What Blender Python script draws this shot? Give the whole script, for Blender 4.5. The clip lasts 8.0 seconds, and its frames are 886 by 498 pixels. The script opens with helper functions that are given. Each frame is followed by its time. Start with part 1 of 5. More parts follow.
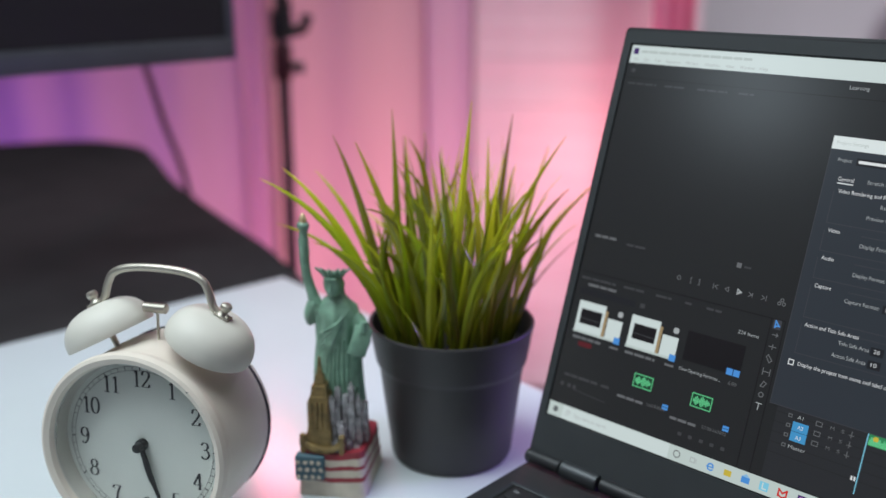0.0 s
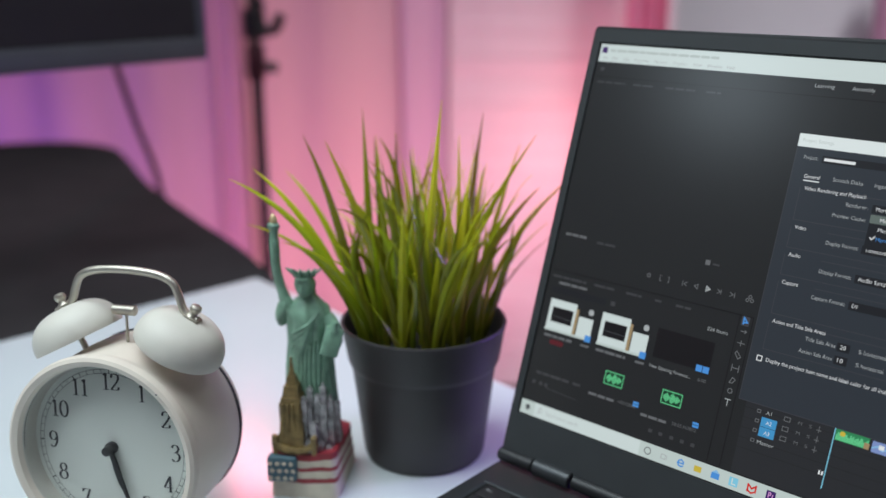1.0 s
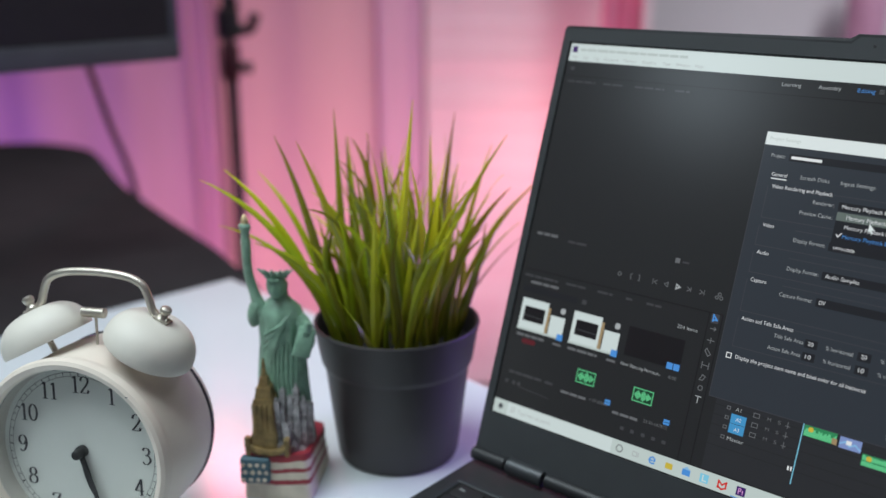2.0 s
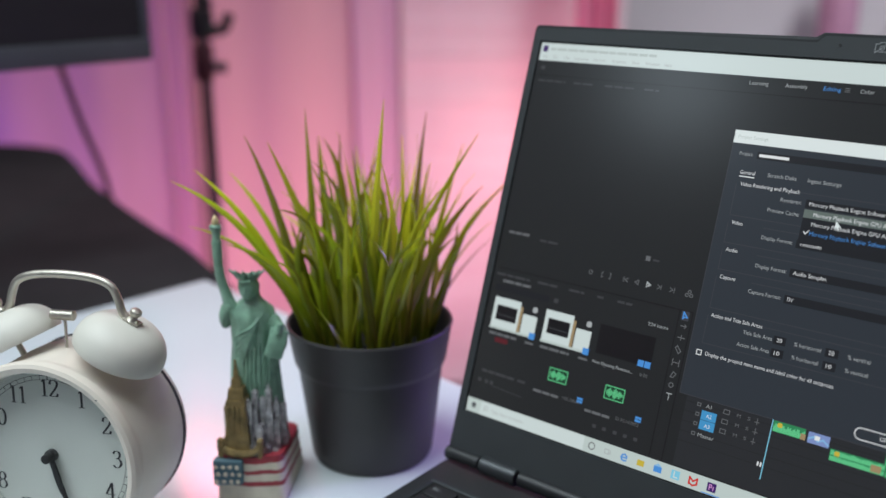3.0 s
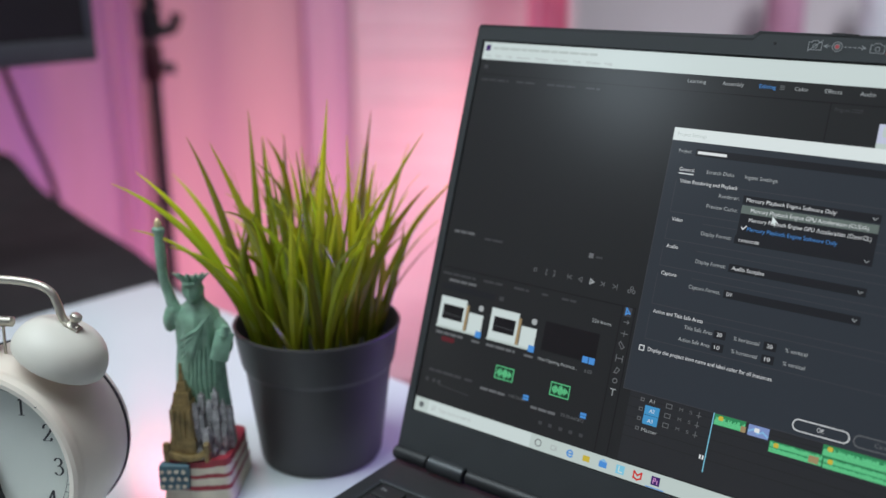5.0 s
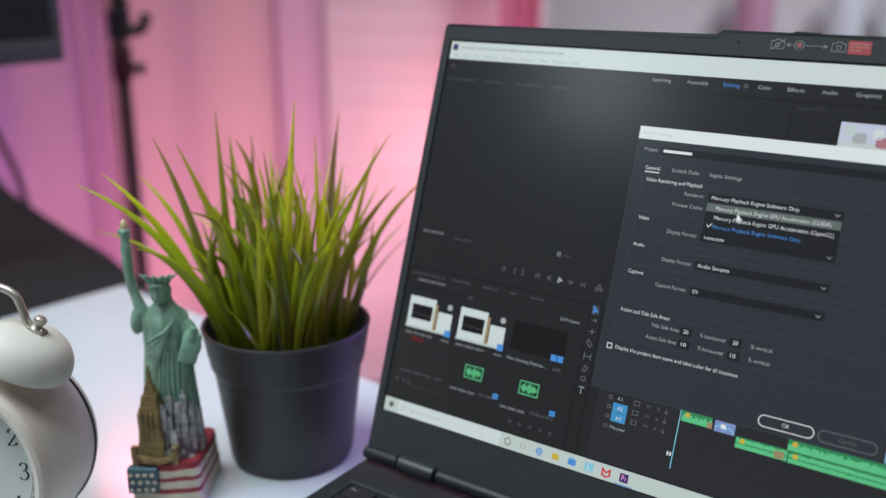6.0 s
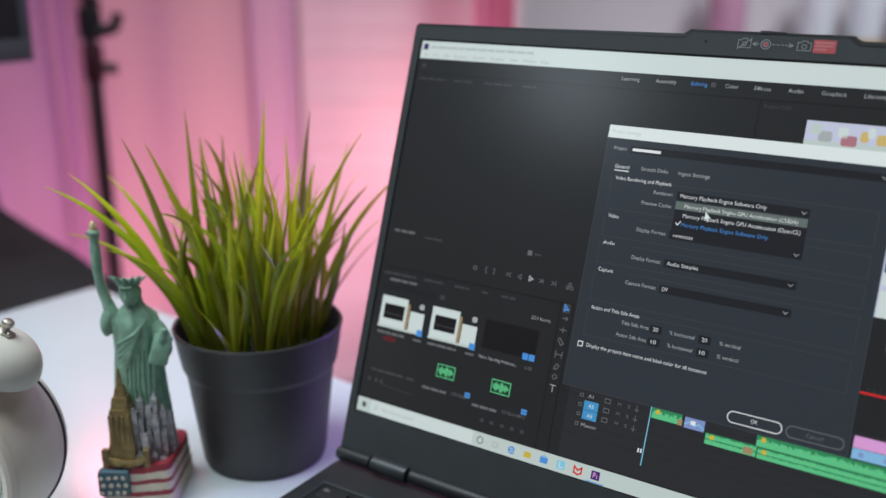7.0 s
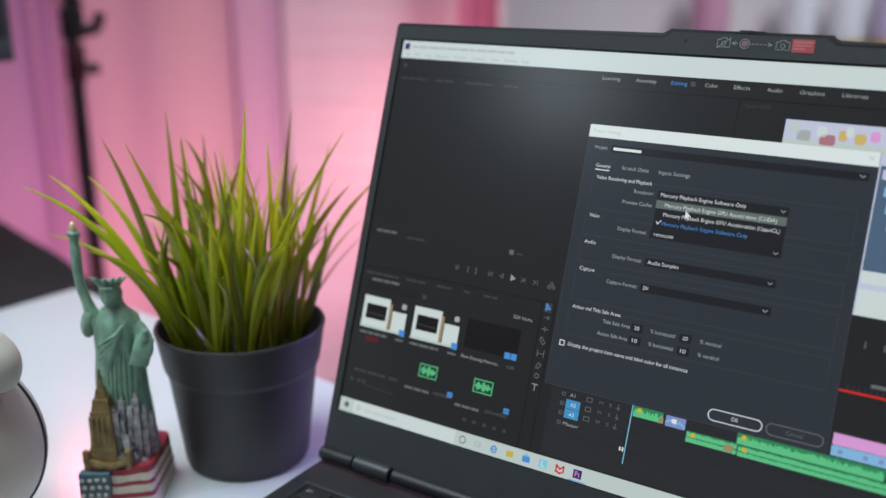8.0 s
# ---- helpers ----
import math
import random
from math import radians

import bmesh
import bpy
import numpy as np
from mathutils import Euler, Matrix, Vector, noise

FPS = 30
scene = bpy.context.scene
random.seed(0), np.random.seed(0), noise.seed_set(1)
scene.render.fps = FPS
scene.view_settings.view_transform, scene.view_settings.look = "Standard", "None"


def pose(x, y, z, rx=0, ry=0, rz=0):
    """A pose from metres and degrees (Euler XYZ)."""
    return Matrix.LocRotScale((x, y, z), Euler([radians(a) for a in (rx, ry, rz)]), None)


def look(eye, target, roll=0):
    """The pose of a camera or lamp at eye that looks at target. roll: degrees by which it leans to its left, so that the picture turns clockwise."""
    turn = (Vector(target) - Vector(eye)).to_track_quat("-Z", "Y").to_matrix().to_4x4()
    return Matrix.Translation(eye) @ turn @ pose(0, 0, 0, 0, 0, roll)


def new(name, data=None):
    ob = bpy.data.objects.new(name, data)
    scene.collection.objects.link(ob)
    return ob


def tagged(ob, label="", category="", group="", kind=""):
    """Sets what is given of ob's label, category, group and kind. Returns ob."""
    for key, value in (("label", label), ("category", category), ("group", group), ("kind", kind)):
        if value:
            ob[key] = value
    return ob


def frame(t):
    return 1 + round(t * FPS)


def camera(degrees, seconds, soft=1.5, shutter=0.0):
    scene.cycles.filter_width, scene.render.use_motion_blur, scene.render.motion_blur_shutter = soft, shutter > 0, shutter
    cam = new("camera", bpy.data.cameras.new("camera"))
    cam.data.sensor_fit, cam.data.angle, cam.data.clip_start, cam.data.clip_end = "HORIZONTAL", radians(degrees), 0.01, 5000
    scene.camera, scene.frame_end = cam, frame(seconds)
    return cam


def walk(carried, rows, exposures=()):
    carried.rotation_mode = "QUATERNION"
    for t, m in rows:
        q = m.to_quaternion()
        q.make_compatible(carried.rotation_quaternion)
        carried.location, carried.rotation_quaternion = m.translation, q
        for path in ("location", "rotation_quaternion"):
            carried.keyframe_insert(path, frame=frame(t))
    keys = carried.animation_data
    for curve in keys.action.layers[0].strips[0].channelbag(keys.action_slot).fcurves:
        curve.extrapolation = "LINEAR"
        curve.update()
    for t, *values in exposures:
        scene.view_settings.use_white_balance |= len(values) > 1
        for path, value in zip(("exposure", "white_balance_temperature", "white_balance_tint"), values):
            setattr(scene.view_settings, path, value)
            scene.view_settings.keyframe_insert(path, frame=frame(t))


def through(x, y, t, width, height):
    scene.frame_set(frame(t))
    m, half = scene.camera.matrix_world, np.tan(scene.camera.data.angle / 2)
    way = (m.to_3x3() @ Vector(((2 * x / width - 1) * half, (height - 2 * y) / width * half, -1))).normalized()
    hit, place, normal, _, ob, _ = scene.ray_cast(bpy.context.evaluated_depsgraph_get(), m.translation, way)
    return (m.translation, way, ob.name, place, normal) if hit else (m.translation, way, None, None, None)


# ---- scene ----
# ---- camera ----
cam = camera(48.59, 8.0, soft=1.5)
PATH = [
    (0.0, 0.2757, -0.438, 1.0199, 73.23, 0.08, 42.98),
    (0.5, 0.2768, -0.437, 1.0199, 73.21, 0.09, 42.32),
    (1.0, 0.2781, -0.4358, 1.0199, 73.19, 0.1, 41.6),
    (1.5, 0.2796, -0.4345, 1.02, 73.17, 0.11, 40.97),
    (3.0, 0.2837, -0.4311, 1.0201, 73.12, 0.15, 39.04),
    (3.5, 0.285, -0.4303, 1.0202, 73.1, 0.15, 38.38),
    (4.0, 0.2863, -0.4292, 1.0203, 73.08, 0.15, 37.77),
    (4.5, 0.2876, -0.4283, 1.0203, 73.07, 0.15, 37.16),
    (6.0, 0.2918, -0.4251, 1.0202, 73.04, 0.14, 35.02),
    (6.5, 0.2932, -0.4243, 1.0203, 73.01, 0.13, 34.26),
    (7.0, 0.2944, -0.4236, 1.0203, 73.0, 0.1, 33.66),
    (7.5, 0.2953, -0.4231, 1.0203, 73.0, 0.07, 33.2),
    (8.0, 0.2961, -0.4225, 1.0202, 72.99, 0.06, 32.82),
]
walk(cam, [(t, pose(*p)) for t, *p in PATH])
cam.data.dof.use_dof = True
cam.data.dof.focus_distance = 0.432
cam.data.dof.aperture_fstop = 4.6

# ---- light ----
DESK = 0.742
ROOM = pose(0.285, -0.43, 0, 0, 0, 38)          # x along the back wall, y towards it
world = bpy.data.worlds.new("world")
scene.world = world
world.use_nodes = True
world.node_tree.nodes["Background"].inputs["Color"].default_value = (0.5, 0.55, 0.65, 1)
world.node_tree.nodes["Background"].inputs["Strength"].default_value = 0.05


def lamp(name, kind, place, colour, watts, size=0.1, aim=None):
    data = bpy.data.lights.new(name, kind)
    data.color, data.energy = colour, watts
    if kind == "AREA":
        data.shape, data.size = "DISK", size
    else:
        data.shadow_soft_size = size
    ob = new(name, data)
    ob.matrix_world = look(place, aim) if aim else Matrix.Translation(place)
    return ob


def room(x, y, z):
    return ROOM @ Vector((x, y, z))


lamp("key_softbox_light", "AREA", (-0.35, -0.55, 2.3), (0.85, 0.97, 1.0), 10.0, 1.3, (-0.1, -0.2, 0.74)).data.spread = radians(100)
lamp("ceiling_light", "AREA", room(1.25, 0.7, 2.5), (0.93, 0.95, 1.0), 19, 0.8, room(1.25, 1.6, 0.6)).data.spread = radians(100)
lamp("back_lamp_light", "AREA", (-0.5, -1.06, 1.57), (0.75, 0.9, 1.0), 0.66, 0.16, (0.09, 0, 0.96))
lamp("stand_light", "AREA", (-0.882, 0.398, 1.27), (1.0, 0.16, 0.3), 0.75, 0.08, (-0.14, -0.15, DESK))
wash = lamp("wall_light_pink", "AREA", room(-0.32, 1.5, 0.22), (1.0, 0.28, 0.44), 4.7, 0.5, room(-0.32, 2.0, 1.15)).data
wash.shape, wash.size, wash.size_y = "RECTANGLE", 0.9, 0.16
lamp("wall_light_purple", "POINT", room(-1.15, 1.55, 0.55), (0.36, 0.11, 1.0), 3.7, 0.06)
lamp("violet_light", "POINT", (0.12, 0.13, 0.85), (0.34, 0.14, 1.0), 1.2, 0.04)
lamp("glow_lamp_light", "POINT", room(0.13, 1.83, 0.62), (1.0, 0.34, 0.36), 1.25, 0.05)

# ---- materials ----


def material(name, colour, rough=0.5, metal=0.0, vary=0.08, scale=40.0, bump=0.0, bump_scale=400.0, coat=0.0, spec=0.5, stretch=(1, 1, 1)):
    """A surface whose colour and gloss vary at two scales, with a fine relief."""
    m = bpy.data.materials.new(name)
    m.use_nodes = True
    nt = m.node_tree
    b = nt.nodes["Principled BSDF"]
    b.inputs["Roughness"].default_value, b.inputs["Metallic"].default_value = rough, metal
    b.inputs["Specular IOR Level"].default_value = spec
    b.inputs["Coat Weight"].default_value = coat
    co = nt.nodes.new("ShaderNodeTexCoord")
    mp = nt.nodes.new("ShaderNodeMapping")
    mp.inputs["Scale"].default_value = stretch
    nt.links.new(co.outputs["Object"], mp.inputs["Vector"])
    n1 = nt.nodes.new("ShaderNodeTexNoise")
    n1.inputs["Scale"].default_value, n1.inputs["Detail"].default_value = scale, 6
    n2 = nt.nodes.new("ShaderNodeTexNoise")
    n2.inputs["Scale"].default_value, n2.inputs["Detail"].default_value = bump_scale, 3
    for n in (n1, n2):
        nt.links.new(mp.outputs["Vector"], n.inputs["Vector"])
    ramp = nt.nodes.new("ShaderNodeMapRange")
    ramp.inputs["To Min"].default_value, ramp.inputs["To Max"].default_value = 1 - vary, 1 + vary
    ramp.inputs["From Min"].default_value, ramp.inputs["From Max"].default_value = 0.3, 0.7
    nt.links.new(n1.outputs["Fac"], ramp.inputs["Value"])
    mul = nt.nodes.new("ShaderNodeVectorMath")
    mul.operation = "SCALE"
    mul.inputs[0].default_value = colour
    nt.links.new(ramp.outputs["Result"], mul.inputs["Scale"])
    nt.links.new(mul.outputs["Vector"], b.inputs["Base Color"])
    if rough < 0.9:
        rr = nt.nodes.new("ShaderNodeMapRange")
        rr.inputs["To Min"].default_value, rr.inputs["To Max"].default_value = rough * 0.85, min(1, rough * 1.2)
        nt.links.new(n1.outputs["Fac"], rr.inputs["Value"])
        nt.links.new(rr.outputs["Result"], b.inputs["Roughness"])
    if bump:
        bp = nt.nodes.new("ShaderNodeBump")
        bp.inputs["Strength"].default_value, bp.inputs["Distance"].default_value = bump, 0.0005
        nt.links.new(n2.outputs["Fac"], bp.inputs["Height"])
        nt.links.new(bp.outputs["Normal"], b.inputs["Normal"])
    return m


def lit(name, srgb, gain=1.0, rough=0.23):
    """A patch of a display: black, half-matt, giving off its own colour."""
    m = bpy.data.materials.new(name)
    m.use_nodes = True
    b = m.node_tree.nodes["Principled BSDF"]
    lin = [((c / 255 + 0.055) / 1.055) ** 2.4 if c > 10 else c / 255 / 12.92 for c in srgb]
    b.inputs["Base Color"].default_value = (0.012, 0.012, 0.013, 1)
    b.inputs["Roughness"].default_value = rough
    b.inputs["Specular IOR Level"].default_value = 0.4
    b.inputs["Emission Color"].default_value = (*lin, 1)
    b.inputs["Emission Strength"].default_value = gain
    return m


DESK_WHITE = material("desk_white", (0.69, 0.75, 0.78), 0.2, vary=0.03, scale=6, bump=0.05, bump_scale=900)
BLACK_TOP = material("black_table", (0.042, 0.041, 0.043), 0.95, vary=0.15, scale=9, bump=0.2, bump_scale=700, spec=0.0)
PAINT = material("wall_paint", (0.66, 0.63, 0.66), 0.85, vary=0.05, scale=3, bump=0.2, bump_scale=120)
CEIL = material("ceiling_paint", (0.75, 0.75, 0.75), 0.9, vary=0.04, scale=3, bump=0.1)
FLOOR = material("floor_vinyl", (0.22, 0.19, 0.17), 0.5, vary=0.2, scale=5, bump=0.1, stretch=(1, 8, 1))
CURTAIN = material("curtain_cloth", (0.62, 0.47, 0.55), 0.9, vary=0.1, scale=8, bump=0.3, bump_scale=900, stretch=(1, 1, 0.2))
BLIND = material("blind_cloth", (0.78, 0.72, 0.74), 0.85, vary=0.04, scale=10, bump=0.2, bump_scale=600)
ROSE = material("rose_cloth", (0.74, 0.56, 0.56), 0.9, vary=0.06, scale=6, bump=0.3, bump_scale=900, stretch=(1, 1, 0.2))
LILAC_CLOTH = material("lilac_cloth", (0.66, 0.5, 0.62), 0.9, vary=0.05, scale=6, bump=0.3, bump_scale=900, stretch=(1, 1, 0.2))
MAGENTA_CLOTH = material("magenta_cloth", (0.54, 0.36, 0.5), 0.9, vary=0.08, scale=8, bump=0.3, bump_scale=900, stretch=(1, 1, 0.2))
PINK_CLOTH = material("pink_cloth", (0.75, 0.26, 0.4), 0.9, vary=0.1, scale=10, bump=0.2)
CREAM = material("cream_enamel", (0.82, 0.745, 0.655), 0.45, vary=0.05, scale=30, bump=0.12, bump_scale=1200)
BELL = material("bell_enamel", (0.74, 0.72, 0.65), 0.5, vary=0.04, scale=40, bump=0.1, bump_scale=1200)
DIAL = material("dial_card", (0.84, 0.88, 0.83), 0.7, vary=0.03, scale=40)
DIAL_WALL = material("dial_wall", (0.6, 0.58, 0.53), 0.5, vary=0.04)
INK = material("dial_ink", (0.045, 0.046, 0.055), 0.6, vary=0.1)
NICKEL = material("brushed_nickel", (0.56, 0.53, 0.46), 0.42, 0.85, vary=0.12, scale=120, bump=0.15, bump_scale=900)
DARK_METAL = material("dark_metal", (0.05, 0.05, 0.052), 0.4, 0.7, vary=0.1)
PATINA = material("statue_patina", (0.25, 0.44, 0.325), 0.33, vary=0.3, scale=110, bump=0.35, bump_scale=500)
GOLD = material("statue_gold", (0.27, 0.195, 0.08), 0.45, 0.3, vary=0.4, scale=230, bump=0.4, bump_scale=600)
SILVER = material("statue_silver", (0.42, 0.41, 0.42), 0.38, 0.5, vary=0.55, scale=320, bump=0.4, bump_scale=700)
FLAG_RED = material("flag_red", (0.33, 0.035, 0.05), 0.45, vary=0.15, scale=150)
FLAG_CREAM = material("flag_cream", (0.68, 0.62, 0.5), 0.5, vary=0.12, scale=120, bump=0.2)
FLAG_BLUE = material("flag_blue", (0.07, 0.15, 0.19), 0.45, vary=0.15, scale=150)
TORCH = material("torch_gold", (0.75, 0.62, 0.35), 0.4, 0.4, vary=0.2)
POT = material("pot_plastic", (0.047, 0.044, 0.045), 0.5, vary=0.12, scale=25, bump=0.12, bump_scale=1500)
SOIL = material("plant_foam", (0.02, 0.02, 0.014), 0.9, vary=0.3, scale=200, bump=0.6, bump_scale=500)
SHELL = material("laptop_shell", (0.027, 0.029, 0.032), 0.42, 0.25, vary=0.06, scale=60, bump=0.15, bump_scale=2500)
BEZEL = material("laptop_bezel", (0.044, 0.049, 0.053), 0.6, vary=0.06, scale=60, bump=0.25, bump_scale=2500, spec=0.3)
DECK = material("laptop_deck", (0.034, 0.037, 0.04), 0.45, 0.2, vary=0.06, scale=60, bump=0.2, bump_scale=2500)
HINGE = material("hinge_plastic", (0.06, 0.066, 0.072), 0.32, 0.5, vary=0.08, scale=60)
EDGE = material("polished_edge", (0.02, 0.022, 0.024), 0.3, 0.3, vary=0.05)
GAP = material("dark_gap", (0.006, 0.006, 0.007), 0.6, vary=0.1)
KEY = material("key_cap", (0.018, 0.018, 0.02), 0.5, vary=0.1, bump=0.1, bump_scale=1500)
PRINT = material("white_print", (0.34, 0.355, 0.36), 0.6, vary=0.05)
STICKER = material("red_sticker", (0.5, 0.075, 0.085), 0.5, vary=0.12, scale=150)
STICKER_PRINT = material("sticker_print", (0.6, 0.2, 0.2), 0.55, vary=0.1)
STAND = material("stand_black", (0.014, 0.014, 0.016), 0.45, vary=0.15)
KNOB_RED = material("stand_knob_red", (0.05, 0.008, 0.014), 0.5, vary=0.1)
MON_BEZEL = material("monitor_bezel", (0.085, 0.093, 0.097), 0.4, vary=0.06)
MON_SCREEN = material("monitor_screen", (0.03, 0.028, 0.027), 0.5, vary=0.05, spec=0.2)
LAMP_SHELL = material("lamp_shell", (0.7, 0.7, 0.7), 0.5, vary=0.05)


def blade_material():
    m = bpy.data.materials.new("grass_blade")
    m.use_nodes = True
    nt = m.node_tree
    b = nt.nodes["Principled BSDF"]
    info = nt.nodes.new("ShaderNodeObjectInfo")
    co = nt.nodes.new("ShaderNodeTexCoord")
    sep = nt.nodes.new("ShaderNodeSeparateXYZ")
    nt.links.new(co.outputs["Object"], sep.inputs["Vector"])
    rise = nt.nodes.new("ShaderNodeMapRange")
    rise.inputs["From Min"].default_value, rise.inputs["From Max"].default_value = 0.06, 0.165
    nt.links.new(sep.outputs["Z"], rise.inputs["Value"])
    # darkens towards the roots: leaf tone plus shade between blades put into the colour
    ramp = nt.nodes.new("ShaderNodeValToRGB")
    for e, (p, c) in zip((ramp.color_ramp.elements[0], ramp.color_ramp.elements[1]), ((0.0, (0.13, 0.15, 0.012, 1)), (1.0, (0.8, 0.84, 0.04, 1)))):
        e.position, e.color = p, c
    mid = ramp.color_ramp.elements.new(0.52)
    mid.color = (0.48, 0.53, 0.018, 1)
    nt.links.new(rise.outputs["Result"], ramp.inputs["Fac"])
    hue = nt.nodes.new("ShaderNodeHueSaturation")
    rnd = nt.nodes.new("ShaderNodeMapRange")
    rnd.inputs["To Min"].default_value, rnd.inputs["To Max"].default_value = 0.45, 1.4
    nt.links.new(info.outputs["Random"], rnd.inputs["Value"])
    nt.links.new(rnd.outputs["Result"], hue.inputs["Value"])
    tint = nt.nodes.new("ShaderNodeMapRange")
    tint.inputs["To Min"].default_value, tint.inputs["To Max"].default_value = 0.483, 0.521
    odd = nt.nodes.new("ShaderNodeMath")
    odd.operation = "FRACT"
    many = nt.nodes.new("ShaderNodeMath")
    many.operation = "MULTIPLY"
    many.inputs[1].default_value = 7.3
    nt.links.new(info.outputs["Random"], many.inputs[0])
    nt.links.new(many.outputs["Value"], odd.inputs[0])
    nt.links.new(odd.outputs["Value"], tint.inputs["Value"])
    nt.links.new(tint.outputs["Result"], hue.inputs["Hue"])
    veins = nt.nodes.new("ShaderNodeTexNoise")
    veins.inputs["Scale"].default_value, veins.inputs["Detail"].default_value = 900, 4
    along = nt.nodes.new("ShaderNodeMapping")
    along.inputs["Scale"].default_value = (1, 1, 0.06)
    nt.links.new(co.outputs["Object"], along.inputs["Vector"])
    nt.links.new(along.outputs["Vector"], veins.inputs["Vector"])
    ridge = nt.nodes.new("ShaderNodeBump")
    ridge.inputs["Strength"].default_value, ridge.inputs["Distance"].default_value = 0.25, 0.0004
    nt.links.new(veins.outputs["Fac"], ridge.inputs["Height"])
    nt.links.new(ridge.outputs["Normal"], b.inputs["Normal"])
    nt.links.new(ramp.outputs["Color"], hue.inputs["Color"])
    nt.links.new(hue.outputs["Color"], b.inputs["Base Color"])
    b.inputs["Roughness"].default_value = 0.27
    b.inputs["Specular IOR Level"].default_value = 0.75
    tr = nt.nodes.new("ShaderNodeBsdfTranslucent")
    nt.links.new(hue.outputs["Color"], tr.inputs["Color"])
    mix = nt.nodes.new("ShaderNodeMixShader")
    mix.inputs["Fac"].default_value = 0.22
    nt.links.new(b.outputs["BSDF"], mix.inputs[1])
    nt.links.new(tr.outputs["BSDF"], mix.inputs[2])
    nt.links.new(mix.outputs["Shader"], nt.nodes["Material Output"].inputs["Surface"])
    return m


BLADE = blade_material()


def glass_material():
    m = bpy.data.materials.new("clear_glass")
    m.use_nodes = True
    b = m.node_tree.nodes["Principled BSDF"]
    b.inputs["Transmission Weight"].default_value, b.inputs["Roughness"].default_value, b.inputs["IOR"].default_value = 1.0, 0.02, 1.15
    return m


GLASS = glass_material()

# ---- mesh helpers ----


def mesh_of(name, bm, mats, smooth=True, angle=35, flat=False):
    me = bpy.data.meshes.new(name)
    if flat:
        bm.normal_update()
        bmesh.ops.reverse_faces(bm, faces=[f for f in bm.faces if f.normal.y > 0])
    else:
        bmesh.ops.recalc_face_normals(bm, faces=bm.faces)
    if smooth:
        for f in bm.faces:
            f.smooth = True
        for e in bm.edges:
            e.smooth = not (len(e.link_faces) == 2 and e.calc_face_angle(0) > radians(angle))
    bm.to_mesh(me)
    bm.free()
    for m in mats if isinstance(mats, (list, tuple)) else [mats]:
        me.materials.append(m)
    return me


def part(name, bm, mats, parent=None, label="", m=None, smooth=True, flat=False):
    """One mesh object, under a thing or a part, at the pose m in its parent."""
    ob = new(name, mesh_of(name, bm, mats, smooth, flat=flat))
    ob.parent = parent
    if m is not None:
        ob.matrix_basis = m
    return tagged(ob, label)


def thing(name, label, category, m=None, group="", kind=""):
    ob = new(name)
    ob.empty_display_size = 0.02
    if m is not None:
        ob.matrix_basis = m
    return tagged(ob, label, category, group, kind)


def box(bm, lo, hi, bevel=0.0, seg=2, mat=0, m=None):
    lo, hi = Vector(lo), Vector(hi)
    before = set(bm.faces)
    g = bmesh.ops.create_cube(bm, size=1.0, matrix=Matrix.Translation((lo + hi) / 2) @ Matrix.Diagonal((*(hi - lo), 1)))
    if bevel:
        es = list({e for v in g["verts"] for e in v.link_edges})
        bmesh.ops.bevel(bm, geom=es, offset=bevel, segments=seg, affect="EDGES", profile=0.5)
    fs = [f for f in bm.faces if f not in before]
    for f in fs:
        f.material_index = mat
    if m is not None:
        bmesh.ops.transform(bm, matrix=m, verts=list({v for f in fs for v in f.verts}))
    return bm


def lathe(bm, profile, n=64, m=None, mat=0, wave=None):
    """A profile of (radius, z) turned round z; radius 0 closes an end."""
    rings = []
    for r, z in profile:
        if r < 1e-6:
            rings.append([bm.verts.new((0, 0, z))])
            continue
        ring = []
        for i in range(n):
            a = 2 * math.pi * i / n
            k = wave(a, z) if wave else 1.0
            ring.append(bm.verts.new((r * k * math.cos(a), r * k * math.sin(a), z)))
        rings.append(ring)
    fs = []
    for a, b in zip(rings, rings[1:]):
        for i in range(n):
            j = (i + 1) % n
            if len(a) == 1 and len(b) > 1:
                fs.append(bm.faces.new((a[0], b[i], b[j])))
            elif len(b) == 1 and len(a) > 1:
                fs.append(bm.faces.new((a[i], b[0], a[j])))
            elif len(a) > 1:
                fs.append(bm.faces.new((a[i], b[i], b[j], a[j])))
    for f in fs:
        f.material_index = mat
    if m is not None:
        bmesh.ops.transform(bm, matrix=m, verts=[v for r in rings for v in r])
    return bm


def tube(bm, path, radii, n=12, mat=0, cap=True):
    """A round bar along a path of points."""
    pts = [Vector(p) for p in path]
    if not isinstance(radii, (list, tuple)):
        radii = [radii] * len(pts)
    side, rings = None, []
    for i, p in enumerate(pts):
        d = (pts[min(i + 1, len(pts) - 1)] - pts[max(i - 1, 0)]).normalized()
        if side is None:
            side = d.orthogonal().normalized()
        side = (side - d * side.dot(d)).normalized()
        up = d.cross(side)
        rings.append([bm.verts.new(p + radii[i] * (math.cos(a) * side + math.sin(a) * up)) for a in (2 * math.pi * k / n for k in range(n))])
    for a, b in zip(rings, rings[1:]):
        for i in range(n):
            bm.faces.new((a[i], a[(i + 1) % n], b[(i + 1) % n], b[i])).material_index = mat
    if cap:
        for r in (rings[0][::-1], rings[-1]):
            bm.faces.new(r).material_index = mat
    return bm


